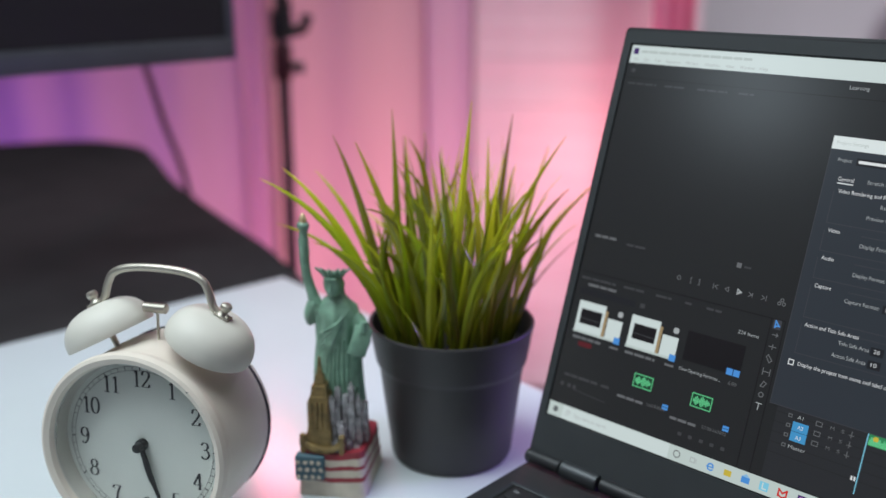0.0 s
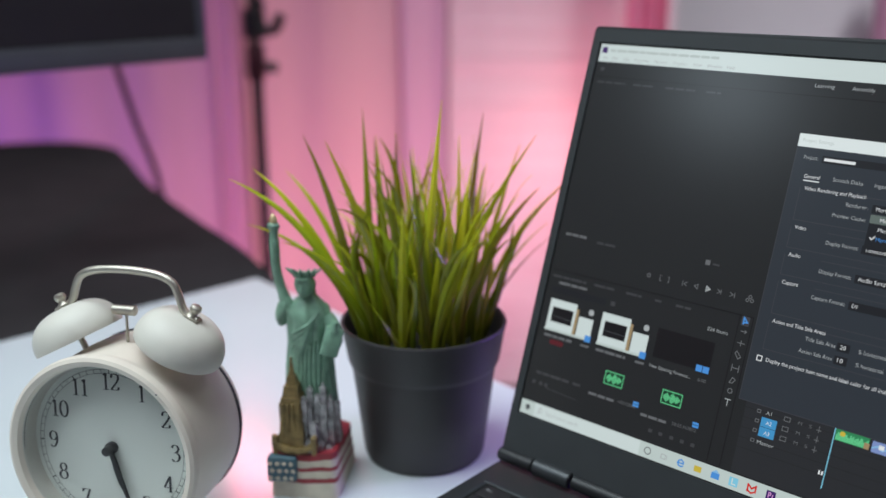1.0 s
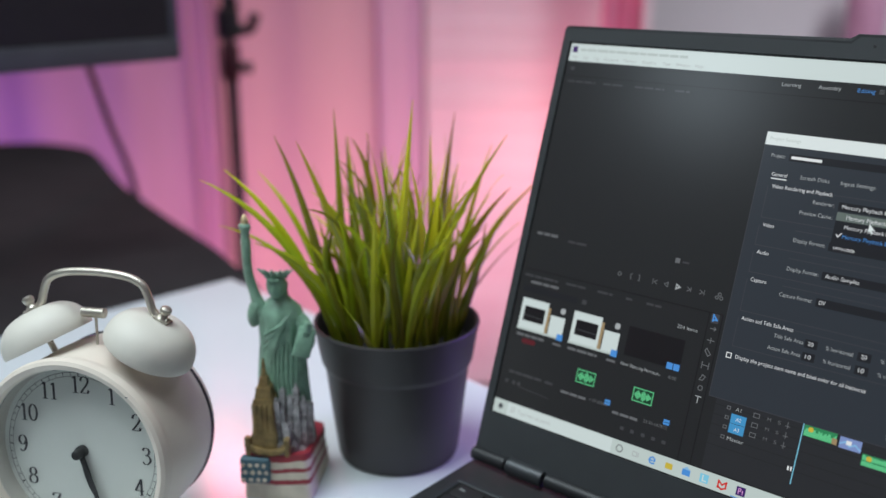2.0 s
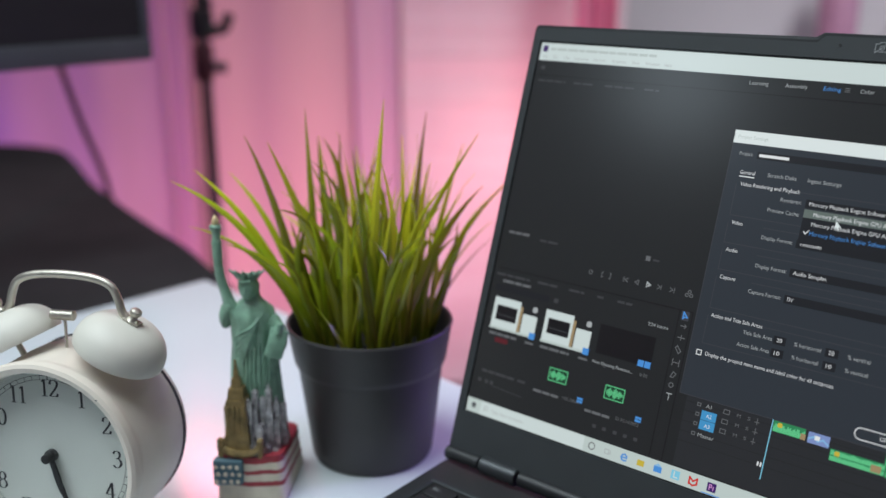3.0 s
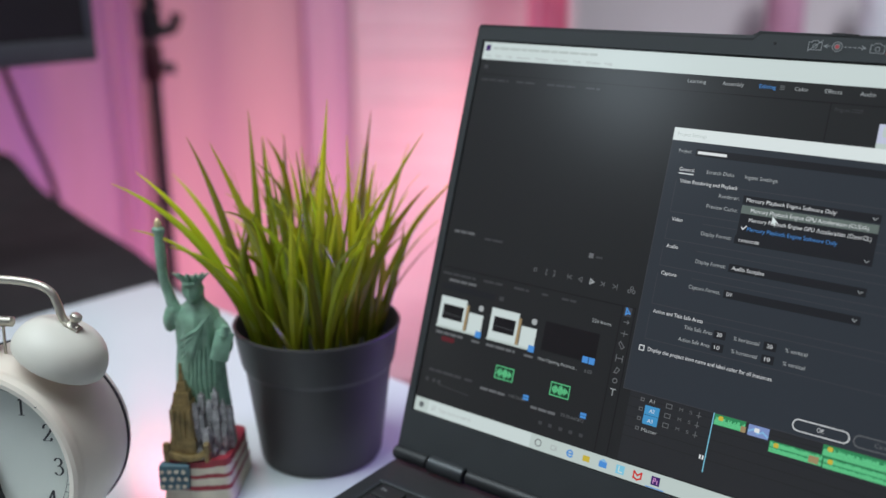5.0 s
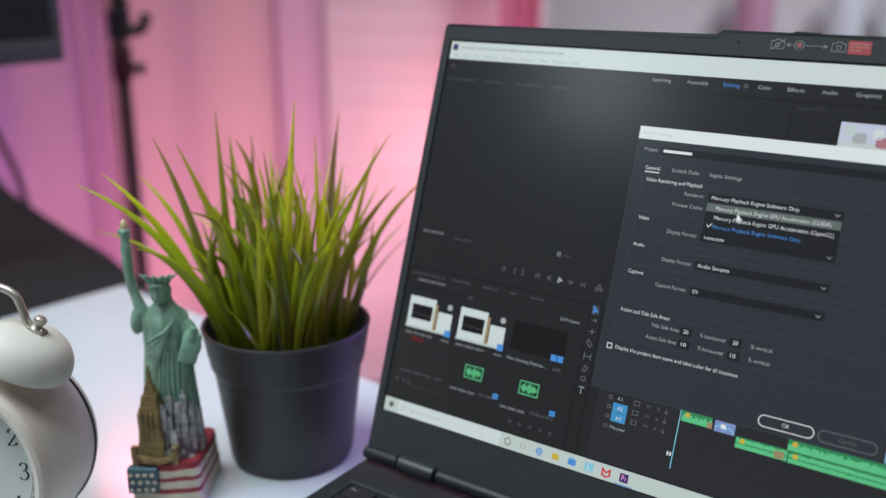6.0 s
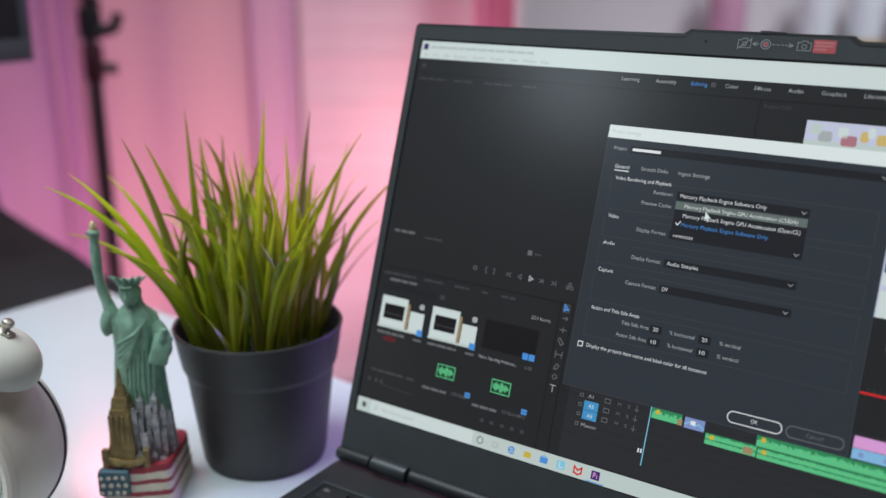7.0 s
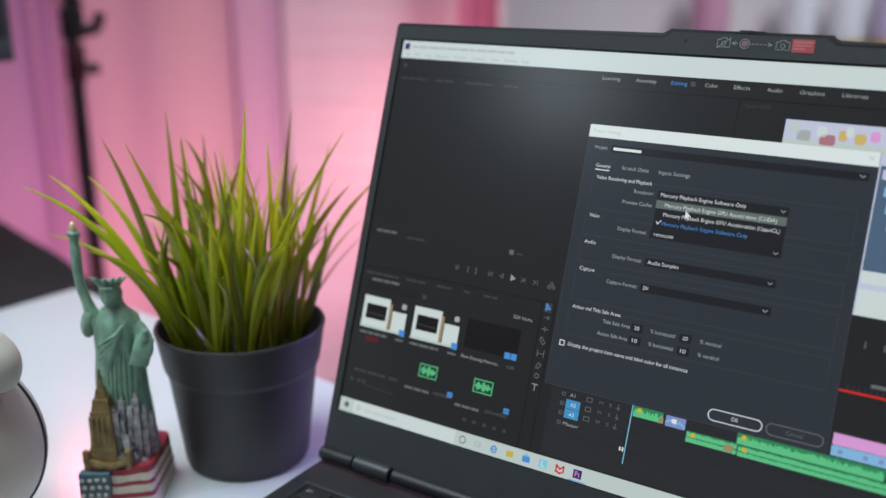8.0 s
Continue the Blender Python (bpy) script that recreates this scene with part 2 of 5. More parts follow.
def smooth_path(points, steps=8):
    """A Catmull-Rom line through the points."""
    p = [Vector(q) for q in points]
    p = [2 * p[0] - p[1]] + p + [2 * p[-1] - p[-2]]
    out = []
    for a, b, c, d in zip(p, p[1:], p[2:], p[3:]):
        for k in range(steps):
            t = k / steps
            out.append(0.5 * (2 * b + (c - a) * t + (2 * a - 5 * b + 4 * c - d) * t * t + (3 * b - a - 3 * c + d) * t ** 3))
    return out + [p[-2]]


def prism(bm, outline, z0, z1, mat=0, m=None, bevel=0.0):
    """A slab over an outline in x and y."""
    lo = [bm.verts.new((x, y, z0)) for x, y in outline]
    hi = [bm.verts.new((x, y, z1)) for x, y in outline]
    n = len(lo)
    fs = [bm.faces.new(lo[::-1]), bm.faces.new(hi)] + [bm.faces.new((lo[i], lo[(i + 1) % n], hi[(i + 1) % n], hi[i])) for i in range(n)]
    if bevel:
        es = list({e for f in fs[:2] for e in f.edges})
        made = bmesh.ops.bevel(bm, geom=es, offset=bevel, segments=3, affect="EDGES", profile=0.5)
        fs = list(set(made["faces"]) | {f for f in fs if f.is_valid})
    for f in fs:
        f.material_index = mat
    if m is not None:
        bmesh.ops.transform(bm, matrix=m, verts=list({v for f in fs for v in f.verts}))
    return bm


def rounded(x0, y0, x1, y1, r, n=5):
    out = []
    for cx, cy, a0 in ((x1 - r, y1 - r, 0), (x0 + r, y1 - r, 90), (x0 + r, y0 + r, 180), (x1 - r, y0 + r, 270)):
        out += [(cx + r * math.cos(radians(a0 + 90 * k / n)), cy + r * math.sin(radians(a0 + 90 * k / n))) for k in range(n + 1)]
    return out


def letters(body, height, width=0.0, centre=False, thin=0.0):
    """The flat outlines of a word, in x and y: capitals of that height, the whole of that width."""
    cu = bpy.data.curves.new("word", "FONT")
    cu.body, cu.resolution_u = body, 3
    cu.size = height / 0.7
    cu.offset = -thin * cu.size
    ob = bpy.data.objects.new("word", cu)
    scene.collection.objects.link(ob)
    me = bpy.data.meshes.new_from_object(ob.evaluated_get(bpy.context.evaluated_depsgraph_get()))
    bpy.data.objects.remove(ob)
    bpy.data.curves.remove(cu)
    bm = bmesh.new()
    bm.from_mesh(me)
    bpy.data.meshes.remove(me)
    x0 = min(v.co.x for v in bm.verts)
    x1 = max(v.co.x for v in bm.verts)
    k = width / (x1 - x0) if width else 1.0
    for v in bm.verts:
        v.co.x = (v.co.x - (x0 + x1) / 2 * centre - x0 * (not centre)) * k
        v.co.y -= height / 2 * centre
    return bm

# ---- the room ----


def wall(name, lo, hi, mat, label, frame_pose=ROOM, bevel=0.0):
    ob = part(name, box(bmesh.new(), lo, hi, bevel), mat, None, label, frame_pose, smooth=False)
    return tagged(ob, label, name.split("_")[0], kind="structure")


wall("floor", (-2.4, -2.0, -0.1), (2.6, 2.6, 0), FLOOR, "dark wood-look vinyl floor of a small studio")
wall("ceiling", (-2.4, -2.0, 2.6), (2.6, 2.6, 2.7), CEIL, "plain white painted ceiling")
wall("wall_north", (-2.4, 2.45, 0), (2.6, 2.6, 2.6), PAINT, "pale painted wall behind the desk")
wall("wall_south", (-2.4, -2.0, 0), (2.6, -1.85, 2.6), PAINT, "pale painted wall opposite the desk")
wall("wall_west", (-2.4, -1.85, 0), (-2.25, 2.45, 2.6), PAINT, "pale painted side wall")
wall("wall_east", (2.45, -1.85, 0), (2.6, 2.45, 2.6), PAINT, "pale painted side wall")


def curtain(name, x0, x1, y, mat, label, folds, depth, z0=0.03, z1=2.45, seed=1):
    """Hanging cloth with uneven vertical folds, closed at back and sides."""
    rnd = random.Random(seed)
    bm = bmesh.new()
    n = max(24, folds * 10)
    ph = [rnd.uniform(-0.8, 0.8) for _ in range(folds + 3)]
    am = [rnd.uniform(0.35, 1.0) for _ in range(folds + 3)]
    front, back = [], []
    for i in range(n + 1):
        u = i / n
        k = u * folds
        j = int(k)
        t = k - j
        amp = am[j] * (1 - t) + am[j + 1] * t
        phase = ph[j] * (1 - t) + ph[j + 1] * t
        yy = y - depth * amp * (0.5 + 0.5 * math.sin(2 * math.pi * k + phase))
        x = x0 + (x1 - x0) * u
        front.append([bm.verts.new((x + 0.004 * math.sin(3 * z + 9 * u), yy + 0.3 * depth * amp * (z - 1) * 0.2, z)) for z in (z0, 0.6, 1.0, 1.6, z1)])
        back.append([bm.verts.new((x, y + 0.012, z)) for z in (z0, z1)])
    for a, b in zip(front, front[1:]):
        for p, q in zip(range(4), range(1, 5)):
            bm.faces.new((a[p], b[p], b[q], a[q]))
    for a, b in zip(back, back[1:]):
        bm.faces.new((a[0], a[1], b[1], b[0]))
    for f, b in ((front[0], back[0]), (front[-1], back[-1])):
        bm.faces.new((*f, b[1], b[0]))
    for a, b, c, d in zip(front, front[1:], back, back[1:]):
        bm.faces.new((a[0], b[0], d[0], c[0]))
        bm.faces.new((a[4], b[4], d[1], c[1]))
    ob = part(name, bm, mat, None, label, ROOM)
    return tagged(ob, label, "curtain", kind="structure")


curtain("curtain", -2.2, -0.606, 2.0, CURTAIN, "pale cloth curtain with soft vertical folds, lit purple and pink", 9, 0.022, seed=3)
curtain("curtain", -0.604, -0.548, 1.99, MAGENTA_CLOTH, "narrow gathered magenta curtain edge beside the pole", 2, 0.014, seed=6)
curtain("curtain", -0.546, -0.222, 2.01, ROSE, "flat rose cloth curtain hanging beside the pale blind", 2, 0.012, seed=8)
curtain("curtain", -0.22, -0.128, 2.003, LILAC_CLOTH, "smooth lilac curtain edge hanging against the pale blind", 1, 0.01, seed=2)
curtain("curtain", 0.215, 0.288, 1.9, PINK_CLOTH, "narrow bunched pink curtain hanging between blind and wall", 2, 0.05, seed=5)

blind = thing("window_blind", "pale cloth blind with faint horizontal slats, lit pink", "blind", ROOM, kind="structure")
rnd = random.Random(21)
for i in range(48):
    z = 0.1 + i * 0.048
    part("slat", box(bmesh.new(), (-0.223, -0.005, -0.0238), (0.223, 0.005, 0.0238), 0.0012, 1), BLIND, blind, m=pose(0.101, 2.006, z + 0.024, rnd.uniform(-5, 7)), smooth=False)

# ---- the white desk ----
desk = thing("desk", "white laminate desk with a slightly glossy top", "desk", pose(0, 0, 0, 0, 0, -6))
part("tabletop", box(bmesh.new(), (-0.407, -0.86, DESK - 0.026), (1.0, 0.035, DESK), 0.0025, 3), DESK_WHITE, desk, smooth=False)
for x, y in ((-0.36, -0.81), (0.95, -0.81), (-0.36, -0.01), (0.95, -0.01)):
    part("leg", lathe(bmesh.new(), [(0, 0), (0.018, 0), (0.02, 0.004), (0.021, 0.7), (0.034, 0.703), (0.034, DESK - 0.027), (0, DESK - 0.027)], 24), DESK_WHITE, desk, m=pose(x, y, 0))

# ---- the black table ----
BT = 0.72
black = thing("black_table", "matt black side table with rounded corners beside the white desk", "table")
edge = smooth_path([(-0.412, 0.118, 0), (-0.50, 0.150, 0), (-0.56, 0.172, 0), (-0.67, 0.203, 0), (-0.80, 0.243, 0), (-0.906, 0.279, 0), (-1.06, 0.345, 0), (-1.155, 0.377, 0), (-1.235, 0.367, 0), (-1.29, 0.33, 0), (-1.345, 0.235, 0), (-1.45, 0.0, 0)], 4)
outline = [(p.x, p.y) for p in edge] + [(-1.66, -0.5), (-0.72, -0.9), (-0.508, -0.83), (-0.413, 0.07)]
part("tabletop", prism(bmesh.new(), outline, BT - 0.025, BT, bevel=0.003), BLACK_TOP, black)
for x, y in ((-0.55, 0.08), (-1.2, 0.26), (-1.5, -0.42), (-0.6, -0.76)):
    part("leg", lathe(bmesh.new(), [(0, 0), (0.016, 0), (0.018, 0.005), (0.018, BT - 0.03), (0.03, BT - 0.027), (0, BT - 0.026)], 20), BLACK_TOP, black, m=pose(x, y, 0))

# ---- monitor on the black table ----
monitor = thing("monitor", "black flat monitor, switched off, standing on the black table", "monitor", pose(-0.587, -0.457, 0.9205, 0, 0, 85.8))
bm = box(bmesh.new(), (-0.2, 0.004, 0), (0.6, 0.034, 0.36), 0.004, 2)
part("housing", bm, MON_BEZEL, monitor)
bm = bmesh.new()
for lo, hi in (((-0.2, 0, 0), (0.6, 0.006, 0.021)), ((-0.2, 0, 0.021), (-0.191, 0.006, 0.36)), ((0.591, 0, 0.021), (0.6, 0.006, 0.36)), ((-0.191, 0, 0.351), (0.591, 0.006, 0.36))):
    box(bm, lo, hi, 0.0012, 2)
part("bezel", bm, MON_BEZEL, monitor, "thin dark grey bezel")
part("screen", box(bmesh.new(), (-0.1915, 0.0025, 0.0205), (0.5915, 0.005, 0.3515)), MON_SCREEN, monitor, "dark blank screen", smooth=False)
part("neck", box(bmesh.new(), (0.14, 0.034, BT - 0.9205 + 0.012), (0.2, 0.052, 0.2), 0.004), MON_BEZEL, monitor)
part("foot", prism(bmesh.new(), rounded(0.06, -0.03, 0.28, 0.14, 0.02), BT - 0.9205, BT - 0.9205 + 0.012, bevel=0.002), MON_BEZEL, monitor)

cable = part("monitor_cable", tube(bmesh.new(), smooth_path([(-0.59, 0.06, 1.0), (-0.7, 0.11, 0.96), (-0.804, 0.192, 0.893), (-0.864, 0.248, 0.809), (-0.9, 0.296, 0.718), (-0.905, 0.31, 0.6), (-0.91, 0.33, 0.3), (-0.93, 0.36, 0.006), (-1.0, 0.5, 0.005)]), 0.0042, 10), STAND)
tagged(cable, "thin dark cable hanging from the monitor to the black table", "cable")

# ---- light stand ----
stand = thing("light_stand", "black tripod light stand with clamp joints before the curtain", "light stand", pose(-0.869, 0.452, 0))
part("pole", tube(bmesh.new(), [(0, 0, 0.25), (0, 0, 0.86)], 0.0085, 16), STAND, stand)
part("upper_pole", tube(bmesh.new(), [(-0.004, 0.002, 0.84), (-0.006, 0.003, 1.23)], 0.0075, 16), STAND, stand)
part("collar", lathe(bmesh.new(), [(0, 0.845), (0.0115, 0.845), (0.0135, 0.85), (0.0135, 0.89), (0.011, 0.897), (0, 0.897)], 24), KNOB_RED, stand, "dark red locking collar")
part("clamp_body", box(bmesh.new(), (-0.012, -0.012, 0.902), (0.013, 0.012, 0.945), 0.004), STAND, stand)
toward = pose(0, 0, 0, 0, 0, 43)
part("clamp_arm", tube(bmesh.new(), smooth_path([(0.008, 0, 0.918), (0.026, 0, 0.914), (0.034, 0, 0.924), (0.038, 0, 0.938)], 4), [0.007, 0.008, 0.008, 0.009] * 3 + [0.006], 12), STAND, stand, m=toward)
part("clamp_screw", tube(bmesh.new(), [(0.0, 0, 0.868), (0.024, 0, 0.862), (0.03, 0, 0.862)], [0.004, 0.008, 0.009], 12), STAND, stand, m=toward)
part("clamp_top", tube(bmesh.new(), [(0.0, 0, 0.95), (0.012, 0, 0.957)], [0.009, 0.011], 12), STAND, stand, m=toward)
part("lamp_arm", tube(bmesh.new(), [(-0.006, 0.003, 1.22), (-0.02, -0.005, 1.275), (-0.06, -0.012, 1.308)], 0.006, 10), STAND, stand)
for a in (20, 140, 260):
    part("leg", tube(bmesh.new(), [(0.012, 0, 0.45), (0.36, 0, 0.012)], 0.008, 10), STAND, stand, m=pose(0, 0, 0, 0, 0, a))
    part("brace", tube(bmesh.new(), [(0.01, 0, 0.26), (0.18, 0, 0.238)], 0.005, 8), STAND, stand, m=pose(0, 0, 0, 0, 0, a))
part("lamp_head", lathe(bmesh.new(), [(0, -0.05), (0.03, -0.045), (0.06, -0.015), (0.085, 0.0), (0.082, 0.004), (0, 0.002)], 32), STAND, stand, m=pose(-0.038, -0.034, 1.288) @ look((0, 0, 0), (-0.74, 0.6, 0.53)))

# ---- small glowing lamp behind the laptop ----
glow = thing("table_lamp", "small round lamp glowing warm pink before the blind", "lamp", ROOM @ pose(0.13, 1.83, 0))
part("base", lathe(bmesh.new(), [(0, 0), (0.1, 0), (0.1, 0.012), (0.02, 0.03), (0.012, 0.05), (0.012, 0.5), (0.03, 0.51), (0, 0.51)], 32), LAMP_SHELL, glow)

# ---- shelf on the far wall ----
shelf = thing("wall_shelf", "white wall shelf carrying small bottles", "shelf", ROOM)
part("board", box(bmesh.new(), (0.45, 2.2, 0.735), (1.9, 2.45, 0.76), 0.003), LAMP_SHELL, shelf)
for x in (0.6, 1.7):
    part("bracket", box(bmesh.new(), (x, 2.25, 0.62), (x + 0.02, 2.45, 0.735), 0.003), LAMP_SHELL, shelf)
AMBER = material("amber_label", (0.42, 0.27, 0.05), 0.45, vary=0.15)
PALE = material("pale_plastic", (0.62, 0.68, 0.74), 0.4, vary=0.08)
PLUM = material("plum_plastic", (0.5, 0.27, 0.4), 0.45, vary=0.1)
VIOLET = material("violet_plastic", (0.42, 0.38, 0.55), 0.45, vary=0.1)
for x, r, h, body, cap, words in ((0.86, 0.045, 0.24, PLUM, PLUM, "plum coloured bottle standing on the white shelf"), (1.08, 0.04, 0.22, PALE, AMBER, "pale bottle with an amber foot on the white shelf"), (1.2, 0.04, 0.21, PALE, AMBER, "pale bottle with an amber foot on the white shelf"), (1.31, 0.042, 0.22, VIOLET, AMBER, "violet bottle with an amber foot on the white shelf")):
    bottle = thing("bottle", words, "bottle", ROOM @ pose(x, 2.32, 0.76), "bottles on the shelf")
    part("body", lathe(bmesh.new(), [(0, 0.05), (r, 0.05), (r, h * 0.7), (r * 0.8, h * 0.8), (r * 0.4, h * 0.85), (r * 0.4, h), (0, h)], 28), body, bottle)
    part("label_band", lathe(bmesh.new(), [(0, 0), (r * 0.95, 0), (r * 1.04, 0.006), (r * 1.04, 0.05), (0, 0.05)], 28), cap, bottle)

# ---- alarm clock ----
# local: origin at the middle of the dial's front ring, x right, y back, z up
CLOCK = pose(-0.1114, -0.2329, DESK + 0.056, 0, 0, 28.3) @ pose(0, 0, 0, -4.7)
clock = thing("alarm_clock", "cream twin-bell alarm clock with a handle, standing on the desk", "alarm clock", CLOCK)
FACE = pose(0, 0, 0, 90, 0, 0)     # turns a shape made flat in x, y to face the front: its z becomes -y
R = 0.0467
part("case", lathe(bmesh.new(), [(R - 0.0045, 0.0035), (R - 0.0035, 0.0065), (R - 0.001, 0.0075), (R + 0.0006, 0.0065), (R + 0.0012, 0.004), (R + 0.0008, 0.001), (R - 0.0004, -0.001), (R - 0.0006, -0.004), (R, -0.012), (R + 0.0004, -0.024), (R, -0.037), (R - 0.001, -0.0445), (R - 0.003, -0.0455), (R - 0.0045, -0.0445)], 96), CREAM, clock, m=FACE)
part("back_gasket", lathe(bmesh.new(), [(R - 0.0035, -0.0448), (R - 0.0002, -0.0448), (R, -0.0453), (R - 0.0003, -0.0459), (R - 0.0035, -0.0459)], 96), INK, clock, "thin black ring at the back edge", m=FACE)
part("back_cover", lathe(bmesh.new(), [(R - 0.002, -0.0457), (R - 0.002, -0.0505), (R - 0.006, -0.0525), (0, -0.0535)], 64), CREAM, clock, m=FACE)
part("dial_rim", lathe(bmesh.new(), [(R - 0.0044, 0.0038), (R - 0.0052, 0.0015), (R - 0.0056, -0.0035), (R - 0.006, -0.0056)], 96), DIAL_WALL, clock, m=FACE)
dial = part("dial", lathe(bmesh.new(), [(0, -0.0048), (R - 0.0058, -0.0048), (R - 0.0058, -0.0058), (0, -0.0058)], 96), DIAL, clock, "pale grey dial with black numerals", m=FACE)


def oval(cx, cy, rx, ry, n=24):
    return [(cx + rx * math.sin(2 * math.pi * i / n), cy + ry * math.cos(2 * math.pi * i / n)) for i in range(n + 1)]


def bow(*points):
    return [(p.x, p.y) for p in smooth_path([(x, y, 0) for x, y in points], 5)]


SIX = bow((0.5, 0.88), (0.36, 0.99), (0.18, 0.86), (0.07, 0.5), (0.12, 0.14), (0.3, 0.01), (0.49, 0.14), (0.52, 0.36), (0.4, 0.54), (0.22, 0.53), (0.1, 0.36))
BELLY = bow((0.1, 0.52), (0.3, 0.6), (0.5, 0.48), (0.54, 0.28), (0.42, 0.05), (0.22, 0.0), (0.07, 0.14))
FIGURES = {
    "0": [oval(0.3, 0.5, 0.24, 0.49)],
    "1": [[(0.3, 0), (0.3, 1)], [(0.12, 0.02), (0.48, 0.02)], [(0.3, 0.98), (0.14, 0.86)]],
    "2": [bow((0.08, 0.74), (0.14, 0.93), (0.3, 0.99), (0.5, 0.9), (0.52, 0.7), (0.38, 0.45), (0.05, 0.03)), [(0.05, 0.04), (0.5, 0.04)], [(0.5, 0.04), (0.55, 0.22)]],
    "3": [bow((0.07, 0.82), (0.2, 0.98), (0.4, 0.95), (0.48, 0.77), (0.38, 0.58), (0.22, 0.53)), bow((0.22, 0.53), (0.43, 0.5), (0.54, 0.28), (0.42, 0.05), (0.22, 0.0), (0.06, 0.14))],
    "4": [[(0.4, 0.98), (0.03, 0.28)], [(0.03, 0.28), (0.57, 0.28)], [(0.41, 0), (0.41, 1)], [(0.28, 0.02), (0.54, 0.02)]],
    "5": [[(0.14, 0.97), (0.5, 0.97)], [(0.14, 0.97), (0.1, 0.52)], BELLY],
    "6": [SIX],
    "7": [[(0.07, 0.78), (0.1, 0.97)], [(0.1, 0.96), (0.54, 0.96)], bow((0.54, 0.96), (0.36, 0.5), (0.27, 0.0))],
    "8": [oval(0.3, 0.76, 0.19, 0.23), oval(0.3, 0.27, 0.24, 0.26)],
    "9": [[(0.6 - x, 1 - y) for x, y in SIX]],
}


def serif_number(body, height):
    """A number in old-style figures: upright strokes thick, level ones thin; its middle at the origin."""
    bm = bmesh.new()
    step = 0.56
    for k, c in enumerate(body):
        for lift, line in enumerate(FIGURES[c]):
            last = None
            for i, (x, y) in enumerate(line):
                x1, y1 = line[min(i + 1, len(line) - 1)]
                x0, y0 = line[max(i - 1, 0)]
                d = Vector((x1 - x0, y1 - y0)).normalized()
                w = 0.022 + 0.05 * abs(d.y) ** 1.5
                at = Vector((x + k * step - 0.3 - (len(body) - 1) * step / 2, y - 0.5))
                pair = [bm.verts.new(((at.x + sgn * d.y * w) * height, (at.y - sgn * d.x * w) * height, lift * 0.00002)) for sgn in (-1, 1)]
                if last:
                    bm.faces.new((last[0], last[1], pair[1], pair[0]))
                last = pair
    return bm


RN = 0.0318
for h in range(1, 13):
    a = radians(30 * h)
    part("numeral", serif_number(str(h), 0.0082), INK, dial, m=pose(RN * math.sin(a) + 0.0005, RN * math.cos(a) + 0.0006, -0.00465), smooth=False)


def ring_bars(bm, r0, r1, n=96, z=0.0):
    a = [[bm.verts.new((r * math.sin(2 * math.pi * i / n), r * math.cos(2 * math.pi * i / n), z)) for r in (r0, r1)] for i in range(n)]
    for i in range(n):
        b, c = a[i], a[(i + 1) % n]
        bm.faces.new((b[0], b[1], c[1], c[0]))
    return bm


bm = ring_bars(bmesh.new(), 0.03825, 0.03848)
ring_bars(bm, 0.0363, 0.0365)
for i in range(60):
    m = pose(0, 0, 0, 0, 0, 6 * i)
    w = 0.00028 if i % 5 == 0 else 0.00014
    bm.faces.new([bm.verts.new(m @ Vector(p)) for p in ((-w, 0.0365, 0), (w, 0.0365, 0), (w, 0.0383, 0), (-w, 0.0383, 0))])
part("minute_track", bm, INK, dial, m=pose(0, 0, -0.00465), smooth=False)
for name, ang, ln, w, z in (("hour_pointer", 165.5, 0.0215, 0.0017, -0.003), ("minute_pointer", 160, 0.0315, 0.0013, -0.0017)):
    bm = prism(bmesh.new(), [(-0.0009, -0.001), (0.0009, -0.001), (w, ln * 0.5), (w * 0.7, ln * 0.8), (0, ln), (-w * 0.7, ln * 0.8), (-w, ln * 0.5)], 0, 0.0004)
    part(name, bm, DARK_METAL, clock, "slim black pointer", m=FACE @ pose(0, 0, z, 0, 0, -ang), smooth=False)
part("hub", lathe(bmesh.new(), [(0, -0.0048), (0.003, -0.0046), (0.003, -0.0022), (0.0022, -0.0016), (0.0022, 0.0016), (0.0017, 0.002), (0, 0.002)], 24), DARK_METAL, clock, "black hub", m=FACE)
glass = part("glass", lathe(bmesh.new(), [(0, 0.0034), (R - 0.0048, 0.0034), (R - 0.0048, 0.0024), (0, 0.0024)], 64), GLASS, clock, "clear glass pane", m=FACE)
glass.visible_shadow = False
part("paint_chip", lathe(bmesh.new(), [(0, 0.0002), (0.00045, 0.0001), (0.0003, -0.0002), (0, -0.0002)], 8, pose(0, 0, 0) @ Matrix.Diagonal((1.5, 0.8, 1, 1))), INK, clock, "small dark chip in the enamel", m=FACE @ pose(0.0308, 0.0334, 0.0073))
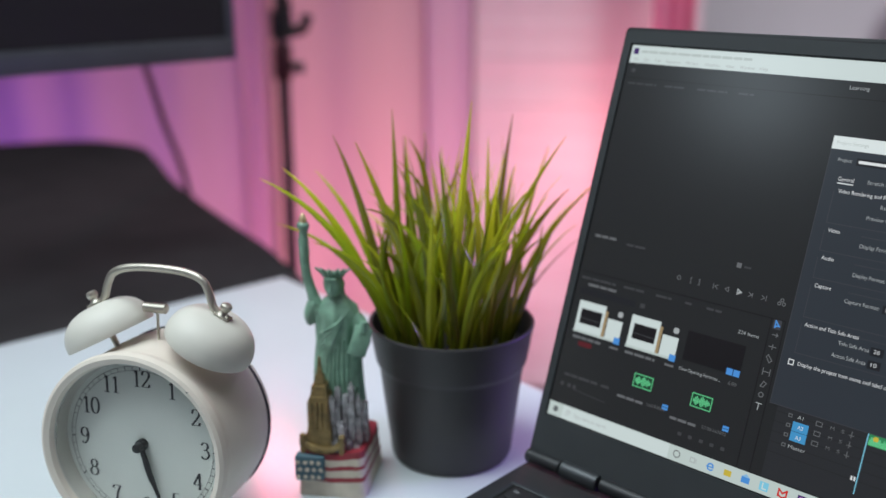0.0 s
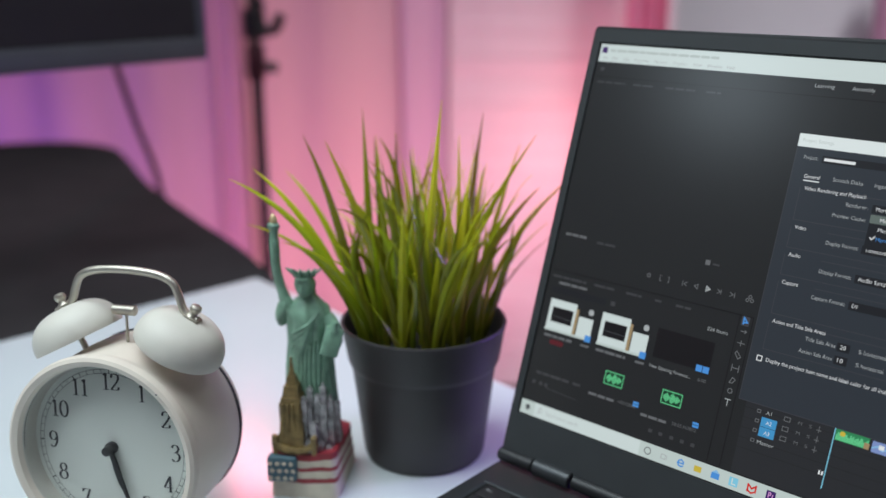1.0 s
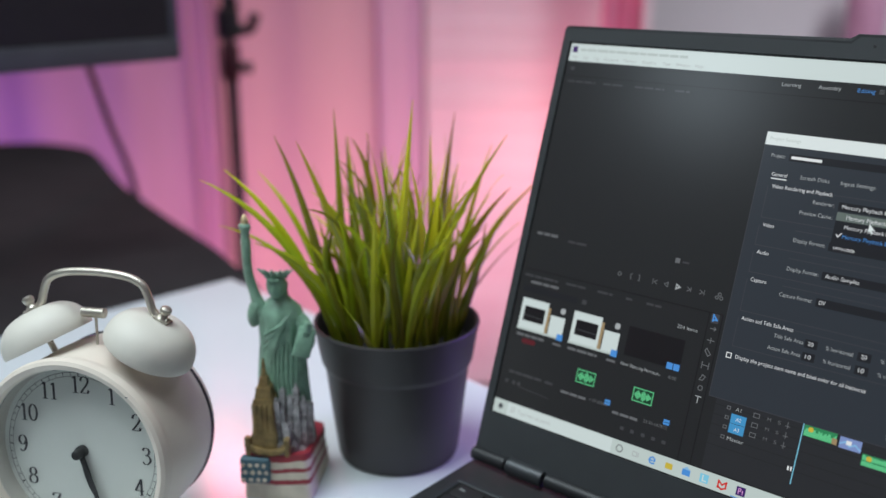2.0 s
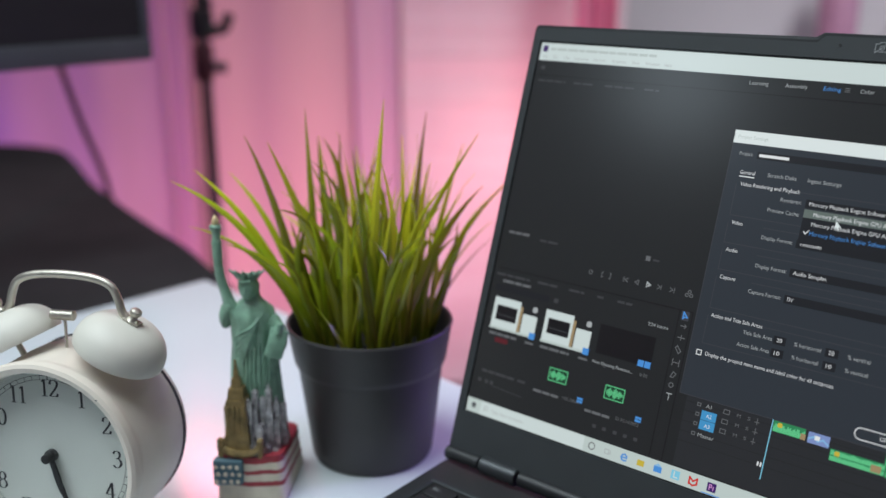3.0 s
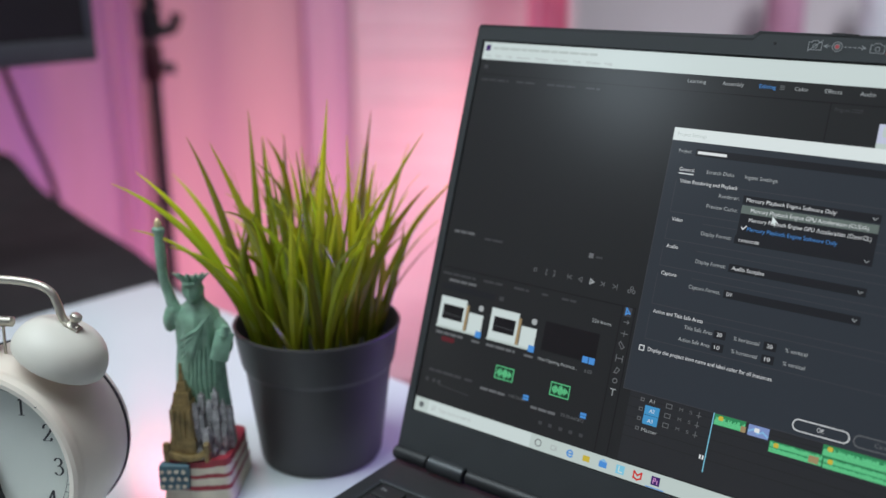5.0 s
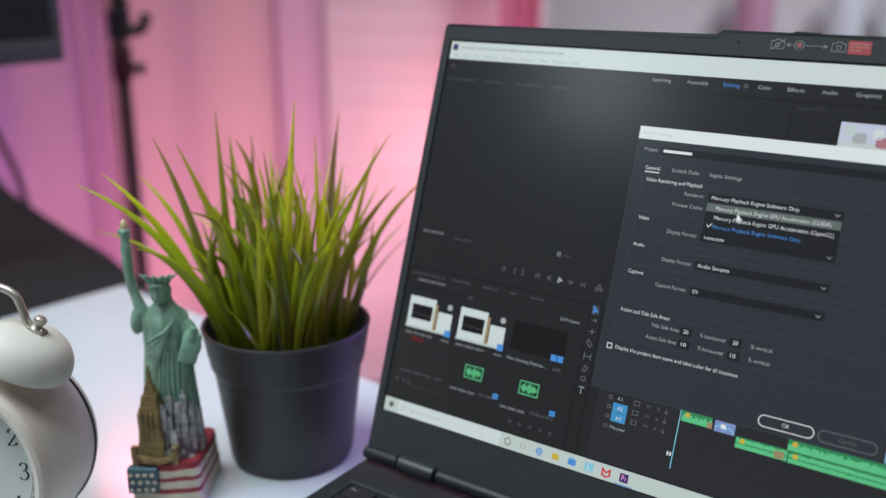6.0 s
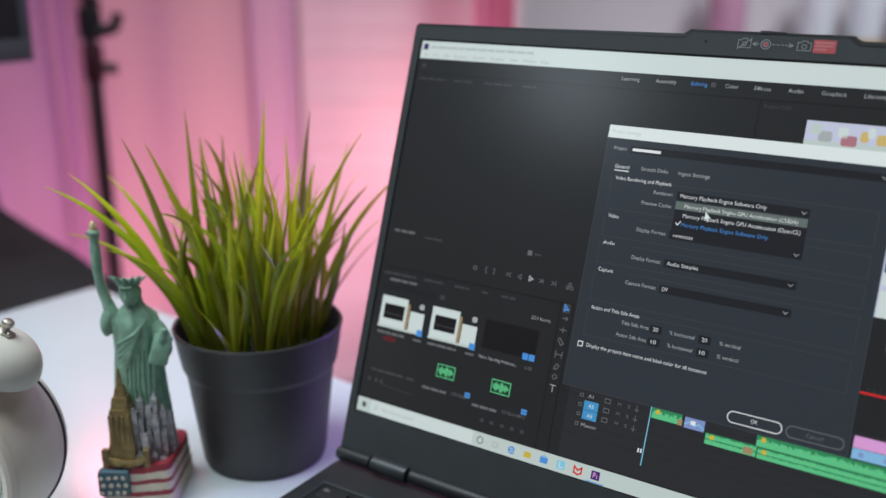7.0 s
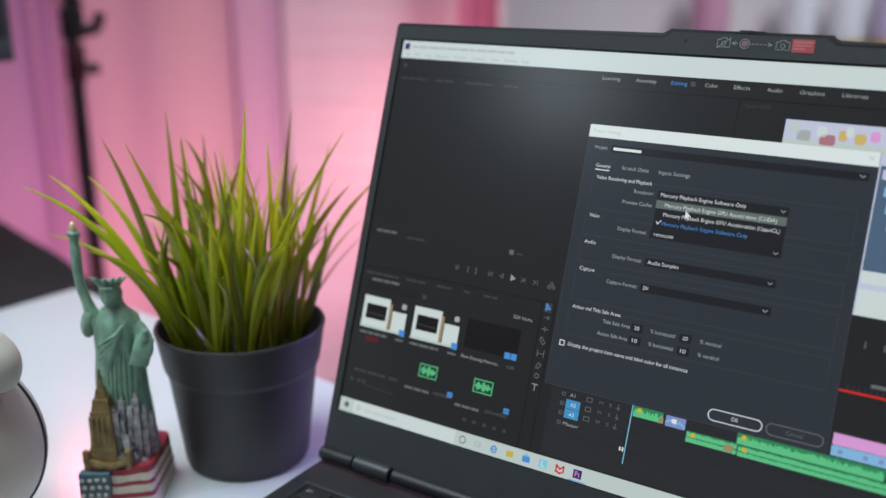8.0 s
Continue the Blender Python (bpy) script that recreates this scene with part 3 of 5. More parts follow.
for side in (-1, 1):
    B = pose(0.0014 + side * 0.0262, 0.0205, 0.0478, 0, side * 27, 0)
    dome = [(0.0217 * math.cos(radians(a)) ** 0.72, 0.0155 * math.sin(radians(a))) for a in range(0, 90, 9)] + [(0, 0.0155)]
    inner = [(0, 0.0135)] + [(0.0202 * math.cos(radians(a)) ** 0.72, 0.0138 * math.sin(radians(a))) for a in range(81, -1, -9)]
    bell = part("bell", lathe(bmesh.new(), inner + [(0.0205, -0.0012), (0.0214, -0.0014)] + dome, 64), BELL, clock, "smooth white bell", m=B)
    part("bell_post", tube(bmesh.new(), [(0, 0, -0.0125), (0, 0, 0.0145)], 0.0015, 12), NICKEL, clock, m=B)
    part("bell_knob", lathe(bmesh.new(), [(0, 0.0152), (0.003, 0.0152), (0.0031, 0.0163), (0.0021, 0.0172), (0.0018, 0.0185), (0.0025, 0.0193), (0.0028, 0.0205), (0.0026, 0.0216), (0.0017, 0.0223), (0, 0.0225)], 24), NICKEL, clock, "small nickel finial", m=B)
    part("handle_foot", box(bmesh.new(), (-0.004, -0.0032, 0.0154), (0.0042, 0.0032, 0.0166), 0.0008), NICKEL, clock, m=B)
part("handle", tube(bmesh.new(), smooth_path([(-0.036, 0.0205, 0.0612), (-0.0325, 0.0205, 0.0622), (-0.0288, 0.0205, 0.066), (-0.0268, 0.0205, 0.0725), (-0.0235, 0.0205, 0.0785), (-0.015, 0.0205, 0.0818), (0, 0.0205, 0.0828), (0.015, 0.0205, 0.0818), (0.0235, 0.0205, 0.0785), (0.0268, 0.0205, 0.0725), (0.0288, 0.0205, 0.066), (0.0325, 0.0205, 0.0622), (0.036, 0.0205, 0.0612)], 6), 0.0019, 14), NICKEL, clock, "curved brushed nickel handle", m=pose(0.0016, 0, -0.0006))
part("striker", tube(bmesh.new(), [(-0.0062, 0.0205, 0.0625), (-0.0056, 0.0205, 0.0625), (0.0056, 0.0205, 0.0625), (0.0062, 0.0205, 0.0625)], [0.0016, 0.0024, 0.0024, 0.0016], 16), NICKEL, clock, "nickel striker")
part("striker_arm", tube(bmesh.new(), [(0.001, 0.0205, 0.041), (0.001, 0.0205, 0.0625)], 0.0007, 8), NICKEL, clock)
part("slot", box(bmesh.new(), (-0.006, 0.017, 0.0446), (0.013, 0.026, 0.0462), 0.0005), GAP, clock, "dark slot for the striker")
for side in (-1, 1):
    part("foot", lathe(bmesh.new(), [(0, 0.0), (0.003, 0.0), (0.0035, 0.002), (0.0026, 0.022), (0, 0.024)], 20), NICKEL, clock, m=pose(side * 0.024, 0.012, -0.0567, 0, side * -8, 0))
    part("foot", lathe(bmesh.new(), [(0, 0.0), (0.003, 0.0), (0.0035, 0.002), (0.0026, 0.022), (0, 0.022)], 20), NICKEL, clock, m=pose(side * 0.024, 0.036, -0.0545, 0, side * -8, 0))

# ---- souvenir statue ----
# one mesh; local: x right, y back, z up
STATUE = pose(-0.0975, -0.1205, DESK, 0, 0, 35)


def statue():
    bm = bmesh.new()
    # flag base: wavy layers, red and cream, with a blue starred corner
    rnd = random.Random(4)
    layers = ((2, 0.0085), (1, 0.0025), (2, 0.004), (1, 0.0022), (2, 0.0038), (1, 0.0035))
    hw, hd = 0.0185, 0.0235
    rings = []
    heights = [0]
    for _, dz in layers:
        heights.append(heights[-1] + dz)
    base = rounded(-hw, -hd, hw, hd, 0.004, 4)
    pts = []
    for i in range(len(base)):
        a, b = base[i], base[(i + 1) % len(base)]
        k = max(1, int(math.dist(a, b) / 0.0022))
        pts += [(a[0] + (b[0] - a[0]) * j / k, a[1] + (b[1] - a[1]) * j / k) for j in range(k)]
    for h in heights:
        u = h / heights[-1]
        ring = []
        for x, y in pts:
            w = math.sin(170 * x + 60 * y) * 0.0011 + math.sin(90 * y - 2) * 0.0009
            ring.append(bm.verts.new((x * (1 - 0.09 * u), y * (1 - 0.09 * u), h + w * (0.2 + 0.8 * u) if h else 0)))
        rings.append(ring)
    for (mat, _), a, b in zip(layers, rings, rings[1:]):
        for i in range(len(pts)):
            j = (i + 1) % len(pts)
            bm.faces.new((a[i], a[j], b[j], b[i])).material_index = mat + 2
    bm.faces.new(rings[-1]).material_index = 3
    bm.faces.new(rings[0][::-1]).material_index = 4
    box(bm, (-0.0192, -0.0246, 0.0095), (-0.0035, -0.019, 0.0238), 0.0012, 2, mat=5)
    for i in range(4):
        for j in range(3):
            x, zz = -0.0172 + 0.0037 * i + 0.0009 * (j % 2), 0.0118 + 0.0042 * j
            bmesh.ops.create_icosphere(bm, subdivisions=1, radius=0.0014, matrix=Matrix.Translation((x, -0.0247, zz)) @ Matrix.Diagonal((1, 0.5, 1, 1)))
    star = [f for f in bm.faces if f.material_index == 0]
    for f in star:
        f.material_index = 4
    zb = heights[-1]
    # robe: folds running down, leaning a little
    prof = [(0.0155, zb - 0.001), (0.0148, zb + 0.01), (0.0135, 0.05), (0.0122, 0.068), (0.0116, 0.08), (0.0122, 0.088), (0.0124, 0.094), (0.0108, 0.0995), (0.0066, 0.1035), (0.0042, 0.106), (0.0038, 0.11), (0, 0.1105)]
    lathe(bm, prof, 72, pose(0.0, 0.002, 0) @ Matrix.Diagonal((1, 0.78, 1, 1)), 0,
          wave=lambda a, h: 1 + 0.055 * math.sin(13 * a + 26 * h) * max(0, min(1, (0.108 - h) / 0.03)) + 0.03 * math.sin(7 * a - 60 * h))
    def front(x, z):
        """Depth of the robe's front face."""
        for (r0, z0), (r1, z1) in zip(prof, prof[1:]):
            if z0 <= z <= z1:
                r = r0 + (r1 - r0) * (z - z0) / (z1 - z0)
                return 0.002 - 0.78 * math.sqrt(max(r * r - x * x, 0.0))
        return 0.002

    def fold(points, thick):
        line = smooth_path([(x, front(x, z) + 0.0002, z) for x, z in points], 5)
        n = len(line) - 1
        tube(bm, line, [thick * (0.35 + 0.65 * math.sin(math.pi * min(1, 0.12 + 0.88 * i / n))) for i in range(n + 1)], 8, 0)

    # sash folds from one shoulder to the other hip
    for k in range(8):
        u = k / 7
        fold([(0.0078 - 0.004 * u, 0.1 - 0.001 * k), (0.003 - 0.005 * u, 0.0935 - 0.0022 * k), (-0.004 - 0.002 * u, 0.0885 - 0.0031 * k), (-0.0096, 0.0845 - 0.0037 * k)], 0.00115)
    # long folds of the skirt
    for k in range(9):
        x = -0.0088 + 0.0023 * k
        top = 0.07 + 0.0022 * k if k < 6 else 0.083 - 0.002 * (k - 6)
        fold([(x * 0.95, top), (x * 0.98 - 0.0008, top - 0.012), (x * 1.05 - 0.0012, top - 0.024), (x * 1.12, 0.04)], 0.0013)
    # cloth falling from the tablet arm
    for k in range(3):
        fold([(0.0088 + 0.0008 * k, 0.079), (0.0092 + 0.0008 * k, 0.066), (0.0098 + 0.0008 * k, 0.052)], 0.0012)
    # head, hair and crown
    H = Matrix.Translation((-0.001, -0.0014, 0.1125))
    bmesh.ops.create_uvsphere(bm, u_segments=24, v_segments=16, radius=0.0057, matrix=H @ Matrix.Diagonal((0.86, 0.95, 1.25, 1)))
    bmesh.ops.create_uvsphere(bm, u_segments=20, v_segments=12, radius=0.0052, matrix=H @ Matrix.Translation((0, 0.0022, -0.0008)) @ Matrix.Diagonal((1.08, 0.9, 1.1, 1)))
    bmesh.ops.create_cone(bm, cap_ends=True, segments=6, radius1=0.0012, radius2=0.0005, depth=0.003, matrix=H @ Matrix.Translation((0, -0.0054, -0.0005)))
    lathe(bm, [(0.0048, 0.0), (0.0056, 0.0002), (0.0062, 0.0028), (0.0057, 0.0032), (0.0048, 0.003), (0.0, 0.0034)], 28, H @ pose(0, 0.001, 0.0036, -14), 0)
    for a in (-84, -56, -28, 0, 28, 56, 84):
        m = H @ pose(0, 0.0012, 0.0055, -14) @ pose(0, 0, 0, 0, 0, a) @ pose(0, -0.0046, -0.0003, 56, 0, 0)
        bmesh.ops.create_cone(bm, cap_ends=True, segments=8, radius1=0.0016, radius2=0.0005, depth=0.0072, matrix=m @ Matrix.Translation((0, 0, 0.0022)))
    tube(bm, [(-0.004, -0.0056, 0.1165), (-0.0012, -0.0069, 0.1168), (0.0016, -0.0056, 0.1165)], 0.0008, 8, 0)
    tube(bm, [(-0.003, -0.006, 0.1115), (-0.0012, -0.0066, 0.1112), (0.0006, -0.006, 0.1115)], 0.0006, 8, 0)
    # raised arm with sleeve and torch
    tube(bm, smooth_path([(-0.0065, 0.0, 0.093), (-0.0105, 0.0, 0.1005), (-0.0135, 0.0, 0.109), (-0.0158, 0.0, 0.121), (-0.0162, 0.0, 0.1355)], 5), [0.0045, 0.0046, 0.0046, 0.0043, 0.004, 0.0036, 0.0033, 0.0031, 0.0029, 0.0028, 0.0027, 0.0026, 0.0026, 0.0025, 0.0024, 0.0024, 0.0024, 0.0025, 0.0026, 0.0027, 0.0027], 16, 0)
    tube(bm, smooth_path([(-0.0142, -0.0005, 0.0885), (-0.0138, -0.0005, 0.0935), (-0.0122, 0, 0.0995), (-0.0102, 0, 0.1025)], 4), [0.0008, 0.002, 0.0028, 0.0034, 0.0037, 0.004, 0.0042, 0.0043, 0.0043, 0.0042, 0.004, 0.0038, 0.0034], 14, 0)
    lathe(bm, [(0, 0), (0.0023, 0), (0.0027, 0.0015), (0.0021, 0.003), (0.0023, 0.0065), (0.0031, 0.008), (0.0031, 0.0095), (0.0023, 0.0105), (0, 0.0108)], 20, Matrix.Translation((-0.0161, 0, 0.1345)), 0)
    lathe(bm, [(0, 0), (0.0019, 0.0), (0.0022, 0.0018), (0.0013, 0.0038), (0, 0.0052)], 14, Matrix.Translation((-0.0161, 0, 0.145)), 6)
    # tablet arm
    tube(bm, smooth_path([(0.0095, 0.0, 0.095), (0.0132, -0.001, 0.0885), (0.0145, -0.0045, 0.081), (0.0118, -0.009, 0.078)], 4), [0.0038, 0.0042, 0.0045, 0.0046, 0.0046, 0.0046, 0.0045, 0.0043, 0.004, 0.0035, 0.003, 0.0026, 0.0022], 14, 0)
    box(bm, (-0.0046, -0.002, -0.0078), (0.0046, 0.002, 0.0078), 0.0012, 2, 0, pose(0.0143, -0.0078, 0.0838, -12, 16, 12))
    tube(bm, [(0.0152, -0.0075, 0.0895), (0.0165, -0.007, 0.0945)], [0.0024, 0.0016], 10, 0)
    # golden tower, low bridge, silver towers at the feet
    def tier(x, y, w0, w1, z0, z1, mat):
        made = bmesh.ops.create_cone(bm, cap_ends=True, segments=4, radius1=w0 * 1.414, radius2=w1 * 1.414, depth=z1 - z0, matrix=pose(x, y, (z0 + z1) / 2, 0, 0, 45))
        for f in {f for v in made["verts"] for f in v.link_faces}:
            f.material_index = mat

    tx, ty = -0.0066, -0.0135
    for w0, w1, z0, z1 in ((0.0068, 0.0064, zb - 0.001, 0.036), (0.0061, 0.0049, 0.035, 0.0545), (0.0051, 0.0049, 0.0535, 0.0555), (0.0043, 0.0038, 0.0545, 0.0605), (0.0039, 0.0036, 0.06, 0.0615), (0.0029, 0.002, 0.061, 0.0665), (0.0014, 0.0004, 0.066, 0.0765)):
        tier(tx, ty, w0, w1, z0, z1, 1)
    for k in range(4):
        o = -0.0042 + 0.0028 * k
        for z0, z1 in ((0.029, 0.0355), (0.037, 0.0525)):
            box(bm, (tx + o - 0.0006, ty - 0.0064, z0), (tx + o + 0.0006, ty, z1), 0.0003, 1, 1)
            box(bm, (tx - 0.0064, ty + o - 0.0006, z0), (tx, ty + o + 0.0006, z1), 0.0003, 1, 1)
    tube(bm, smooth_path([(-0.0165, -0.018, 0.0295), (-0.011, -0.0205, 0.0272), (-0.004, -0.0208, 0.0262), (0.002, -0.0205, 0.0272), (0.0065, -0.0195, 0.031)], 4), [0.0022] * 8 + [0.002] * 9, 10, 1)
    for x in (-0.0152, 0.0055):
        box(bm, (x - 0.0017, -0.0215, zb - 0.001), (x + 0.0017, -0.018, 0.0345), 0.0006, 1, 1)
    for row, y, lo, hi, n, x0 in ((0, -0.0112, 0.053, 0.065, 4, 0.0022), (1, -0.0148, 0.04, 0.055, 5, -0.0008), (2, -0.0178, 0.03, 0.041, 4, 0.0016)):
        for k in range(n):
            x = x0 + 0.0034 * k + rnd.uniform(-0.0004, 0.0004)
            w, top, yy = rnd.uniform(0.0014, 0.0019), rnd.uniform(lo, hi) - 0.0014 * k, y + 0.0014 * k
            tier(x, yy, w * 1.15, w * 0.92, zb - 0.001, top, 2)
            tier(x, yy, w * 0.55, w * 0.35, top - 0.0005, top + rnd.uniform(0.001, 0.0035), 2)
            zz = zb + 0.003
            while zz < top - 0.002:
                box(bm, (x - w * 1.18, yy - w * 1.18, zz), (x + w * 1.18, yy + w * 1.18, zz + 0.0009), 0.0, 1, 2)
                zz += rnd.uniform(0.003, 0.0065)
    tier(0.0142, -0.004, 0.0024, 0.002, zb - 0.001, 0.0475, 2)
    # worn, hand-cast unevenness
    for v in bm.verts:
        v.co += 0.00045 * noise.noise_vector(v.co * 330) + 0.0003 * noise.noise_vector(v.co * 120)
        if v.co.z < 0:
            v.co.z = 0
    return bm


fig = part("souvenir_statue", statue(), [PATINA, GOLD, SILVER, FLAG_RED, FLAG_CREAM, FLAG_BLUE, TORCH], None, "green cast souvenir statue on a painted flag base", STATUE)
tagged(fig, category="statue")

# ---- potted grass ----
PLANT = pose(-0.0734, -0.0568, DESK)
plant = thing("potted_grass", "artificial green grass in a matt dark grey plastic pot on the desk", "potted plant", PLANT)
part("pot", lathe(bmesh.new(), [(0, 0.002), (0.0307, 0.002), (0.0317, 0.0), (0.0336, 0.0006), (0.0347, 0.0035), (0.038, 0.031), (0.0408, 0.0552), (0.0412, 0.0566), (0.0422, 0.0578), (0.0429, 0.0596), (0.0462, 0.0793), (0.0467, 0.0804), (0.0463, 0.0813), (0.0453, 0.0814), (0.0445, 0.0806), (0.0424, 0.065), (0, 0.065)], 96), POT, plant, "matt dark grey plastic pot with a stepped rim")
part("soil", lathe(bmesh.new(), [(0, 0.0705), (0.02, 0.07), (0.034, 0.068), (0.0422, 0.0657), (0.0417, 0.0645), (0, 0.0645)], 40), SOIL, plant, "dark filling")


def leaf(root, tip, arch, width, twist=0.0, wave=0.0):
    """One folded, tapering blade from root to tip: an upright start that leans over by its arch, half its width given."""
    bm = bmesh.new()
    n = 14
    root, tip = Vector(root), Vector(tip)
    run = tip - root
    mid = root + Vector((run.x * (0.5 - 0.4 * arch), run.y * (0.5 - 0.4 * arch), run.z * (0.5 + 0.42 * arch)))
    level = run.cross(Vector((-0.696, 0.718, 0))).normalized()
    rows = []
    for i in range(n + 1):
        u = i / n
        p = root * (1 - u) ** 2 + mid * (2 * u * (1 - u)) + tip * u * u
        d = ((mid - root) * (1 - u) + (tip - mid) * u).normalized()
        p = p + level * wave * math.sin(3.6 * u) * u
        side = (Matrix.Rotation(twist * (0.4 + 0.9 * u), 3, d) @ level)
        side = (side - d * side.dot(d)).normalized()
        nrm = d.cross(side)
        w = width * (0.6 + 0.4 * math.sin(min(1.0, u / 0.38) * math.pi / 2)) if u < 0.38 else width * (1 - ((u - 0.38) / 0.62) ** 1.5) + 0.00013
        fold = w * 0.34
        rows.append([bm.verts.new(p - side * w), bm.verts.new(p + nrm * fold), bm.verts.new(p + side * w), bm.verts.new(p + nrm * (fold - 0.0002))])
    for a, b in zip(rows, rows[1:]):
        for i in range(4):
            bm.faces.new((a[i], a[(i + 1) % 4], b[(i + 1) % 4], b[i]))
    bm.faces.new(rows[0][::-1])
    bm.faces.new(rows[-1])
    return bm


# across the tuft, through the tuft and up, in millimetres; then the root, the arch and the breadth
LEFT_LEAVES = [
    (-101, -12, 162, -32, -10, 0.6, 3.4), (-90, -4, 166, -33, -6, 0.45, 3.4), (-93, -14, 138, -33, -14, 0.8, 2.2), (-63, -2, 183, -32, -6, 0.35, 3.6),
    (-76, 26, 158, -33, 10, 0.5, 3.0), (-51, -8, 181, -10, -12, 0.15, 4.0), (-74, -18, 129, -28, -20, 0.85, 3.8), (-40, -24, 152, -13, -26, 0.5, 2.8)]
MIDDLE_LEAVES = [
    (-32, 16, 194, -28, 8, 0.2, 3.8), (-25, 18, 179, -15, 12, -0.2, 3.0), (-14, 32, 177, -16, 20, 0.1, 3.2), (10, -10, 202, -2, -12, 0.1, 3.8),
    (-7, -16, 177, 7, -20, -0.1, 2.8), (-11, -28, 149, -12, -30, 0.1, 4.0), (7, 10, 170, -22, 4, 0.3, 2.6), (-1, -36, 136, 16, -28, 0.95, 1.8)]
RIGHT_LEAVES = [
    (20, 8, 180, 20, 6, 0.1, 2.6), (34, 18, 191, 20, 12, 0.2, 4.0), (59, -14, 184, 1, -24, 0.25, 2.8), (62, -10, 155, 13, -22, 0.45, 4.4),
    (85, 4, 160, 26, 2, 0.45, 2.6), (37, -34, 151, 3, -31, 0.4, 2.8), (32, -36, 134, 4, -31, 0.85, 3.0), (67, 12, 142, 30, 14, 0.4, 1.0),
    (73, 14, 121, 32, 14, 0.35, 0.9), (70, 10, 130, 31, 12, 0.45, 0.9), (55, 22, 172, 27, 16, 0.2, 2.4)]


def leaves():
    rnd = random.Random(17)
    across, through = Vector((0.718, 0.696, 0)), Vector((-0.696, 0.718, 0))

    def grow(u, w, z, ru, rw, arch, breadth, twist, wave):
        root = (across * ru + through * rw) / 1000 + Vector((0, 0, 0.066))
        tip = (across * u + through * w) / 1000 + Vector((0, 0, z / 1000 + 0.003))
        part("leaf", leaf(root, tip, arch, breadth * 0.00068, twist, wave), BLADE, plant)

    for u, w, z, ru, rw, arch, breadth in LEFT_LEAVES + MIDDLE_LEAVES + RIGHT_LEAVES:
        grow(u, w, z, ru, rw, arch, breadth, rnd.uniform(-0.6, 0.6), 0.0)
    # the dense inner leaves
    for i in range(98):
        a, r = rnd.uniform(0, 2 * math.pi), 33 * math.sqrt(rnd.random())
        ru, rw = r * math.cos(a), r * math.sin(a)
        spread = rnd.uniform(1.0, 1.75) if i % 3 else rnd.uniform(1.5, 2.3)
        up = rnd.triangular(118, 188, 156) - 0.006 * (ru * spread) ** 2 - max(0.0, -12 - rw) * 1.2
        grow(ru * spread + rnd.gauss(0, 9), rw * spread + rnd.gauss(0, 8), up, ru, rw, rnd.uniform(-0.3, 0.75), rnd.uniform(1.5, 4.0), rnd.uniform(-1.4, 1.4), rnd.uniform(-0.012, 0.012))
    # short leaves that curl over
    for i in range(22):
        a, r = rnd.uniform(0, 2 * math.pi), 30 * math.sqrt(rnd.random())
        ru, rw = r * math.cos(a), r * math.sin(a)
        turn = a + rnd.gauss(0, 0.9)
        reach = rnd.uniform(22, 44)
        grow(ru + reach * math.cos(turn), rw + reach * math.sin(turn), rnd.uniform(112, 152), ru, rw, rnd.uniform(0.7, 1.0), rnd.uniform(1.4, 2.8), rnd.uniform(0.2, 1.0), 0.0)


leaves()

# ---- laptop ----
# lid frame: origin at the display's upper left corner, x right, y back, z up along the lid; U is one dot of the display
U = 0.0001793
LID = pose(0, 0, 0.975, -18.9)
laptop = thing("laptop", "open dark grey laptop showing video editing software on the desk", "laptop")


def dots(x0, y0, x1, y1):
    return (x0 * U, -y1 * U), (x1 * U, -y0 * U)


def lid_outline(inset=0.0, low=1214):
    i = inset / U
    x0, x1, y0, y1 = -36 + i, 1982 - i, -52 + i, low - i
    b0, b1, b2, b3, yt = 770 + i * 0.4, 783 + i, 1168 - i, 1184 - i * 0.4, -69 + i
    r = 12
    pts = [(x0, y1), (x0, y0 + r), (x0 + r * 0.3, y0 + r * 0.3), (x0 + r, y0), (b0, y0), (b1, yt), (b2, yt), (b3, y0), (x1 - r, y0), (x1 - r * 0.3, y0 + r * 0.3), (x1, y0 + r), (x1, y1)]
    return [(x * U, -y * U) for x, y in pts]


UP = pose(0, 0, 0, 90, 0, 0)      # shapes made in x, y stand up in the lid: y becomes z, z becomes -y
lid = part("lid", prism(bmesh.new(), lid_outline(), -0.0065, -0.0002, m=UP, bevel=0.0008), SHELL, laptop, "dark grey lid shell", m=LID)
part("lid_edge", prism(bmesh.new(), lid_outline(0.0006), -0.0003, 0.00008, m=UP), EDGE, lid, "thin bright edge line")
# bezel: a frame round the display
frame_out = lid_outline(0.0018)
ins = [(-5, 1084), (-5, -5), (1925, -5), (1925, 1084)]
inner = [(x * U, -y * U) for x, y in ins]


def bezel_mesh():
    bm = bmesh.new()
    z0, z1 = 0.0, 0.0011
    o = frame_out
    polys = [
        [o[0], inner[0], inner[1], o[3], o[2], o[1]],
        [o[3], inner[1], inner[2], o[8], o[7], o[6], o[5], o[4]],
        [o[8], inner[2], inner[3], o[11], o[10], o[9]],
        [o[0], o[11], inner[3], inner[0]],
    ]
    cache = {}

    def vert(p, z):
        k = (round(p[0], 7), round(p[1], 7), z)
        if k not in cache:
            cache[k] = bm.verts.new((p[0], p[1], z))
        return cache[k]
    for poly in polys:
        bm.faces.new([vert(p, z1) for p in poly])
    for ring in (o, inner):
        for a, b in zip(ring, ring[1:] + ring[:1]):
            bm.faces.new((vert(a, z0), vert(b, z0), vert(b, z1), vert(a, z1)))
    bmesh.ops.transform(bm, matrix=UP, verts=bm.verts)
    return bm


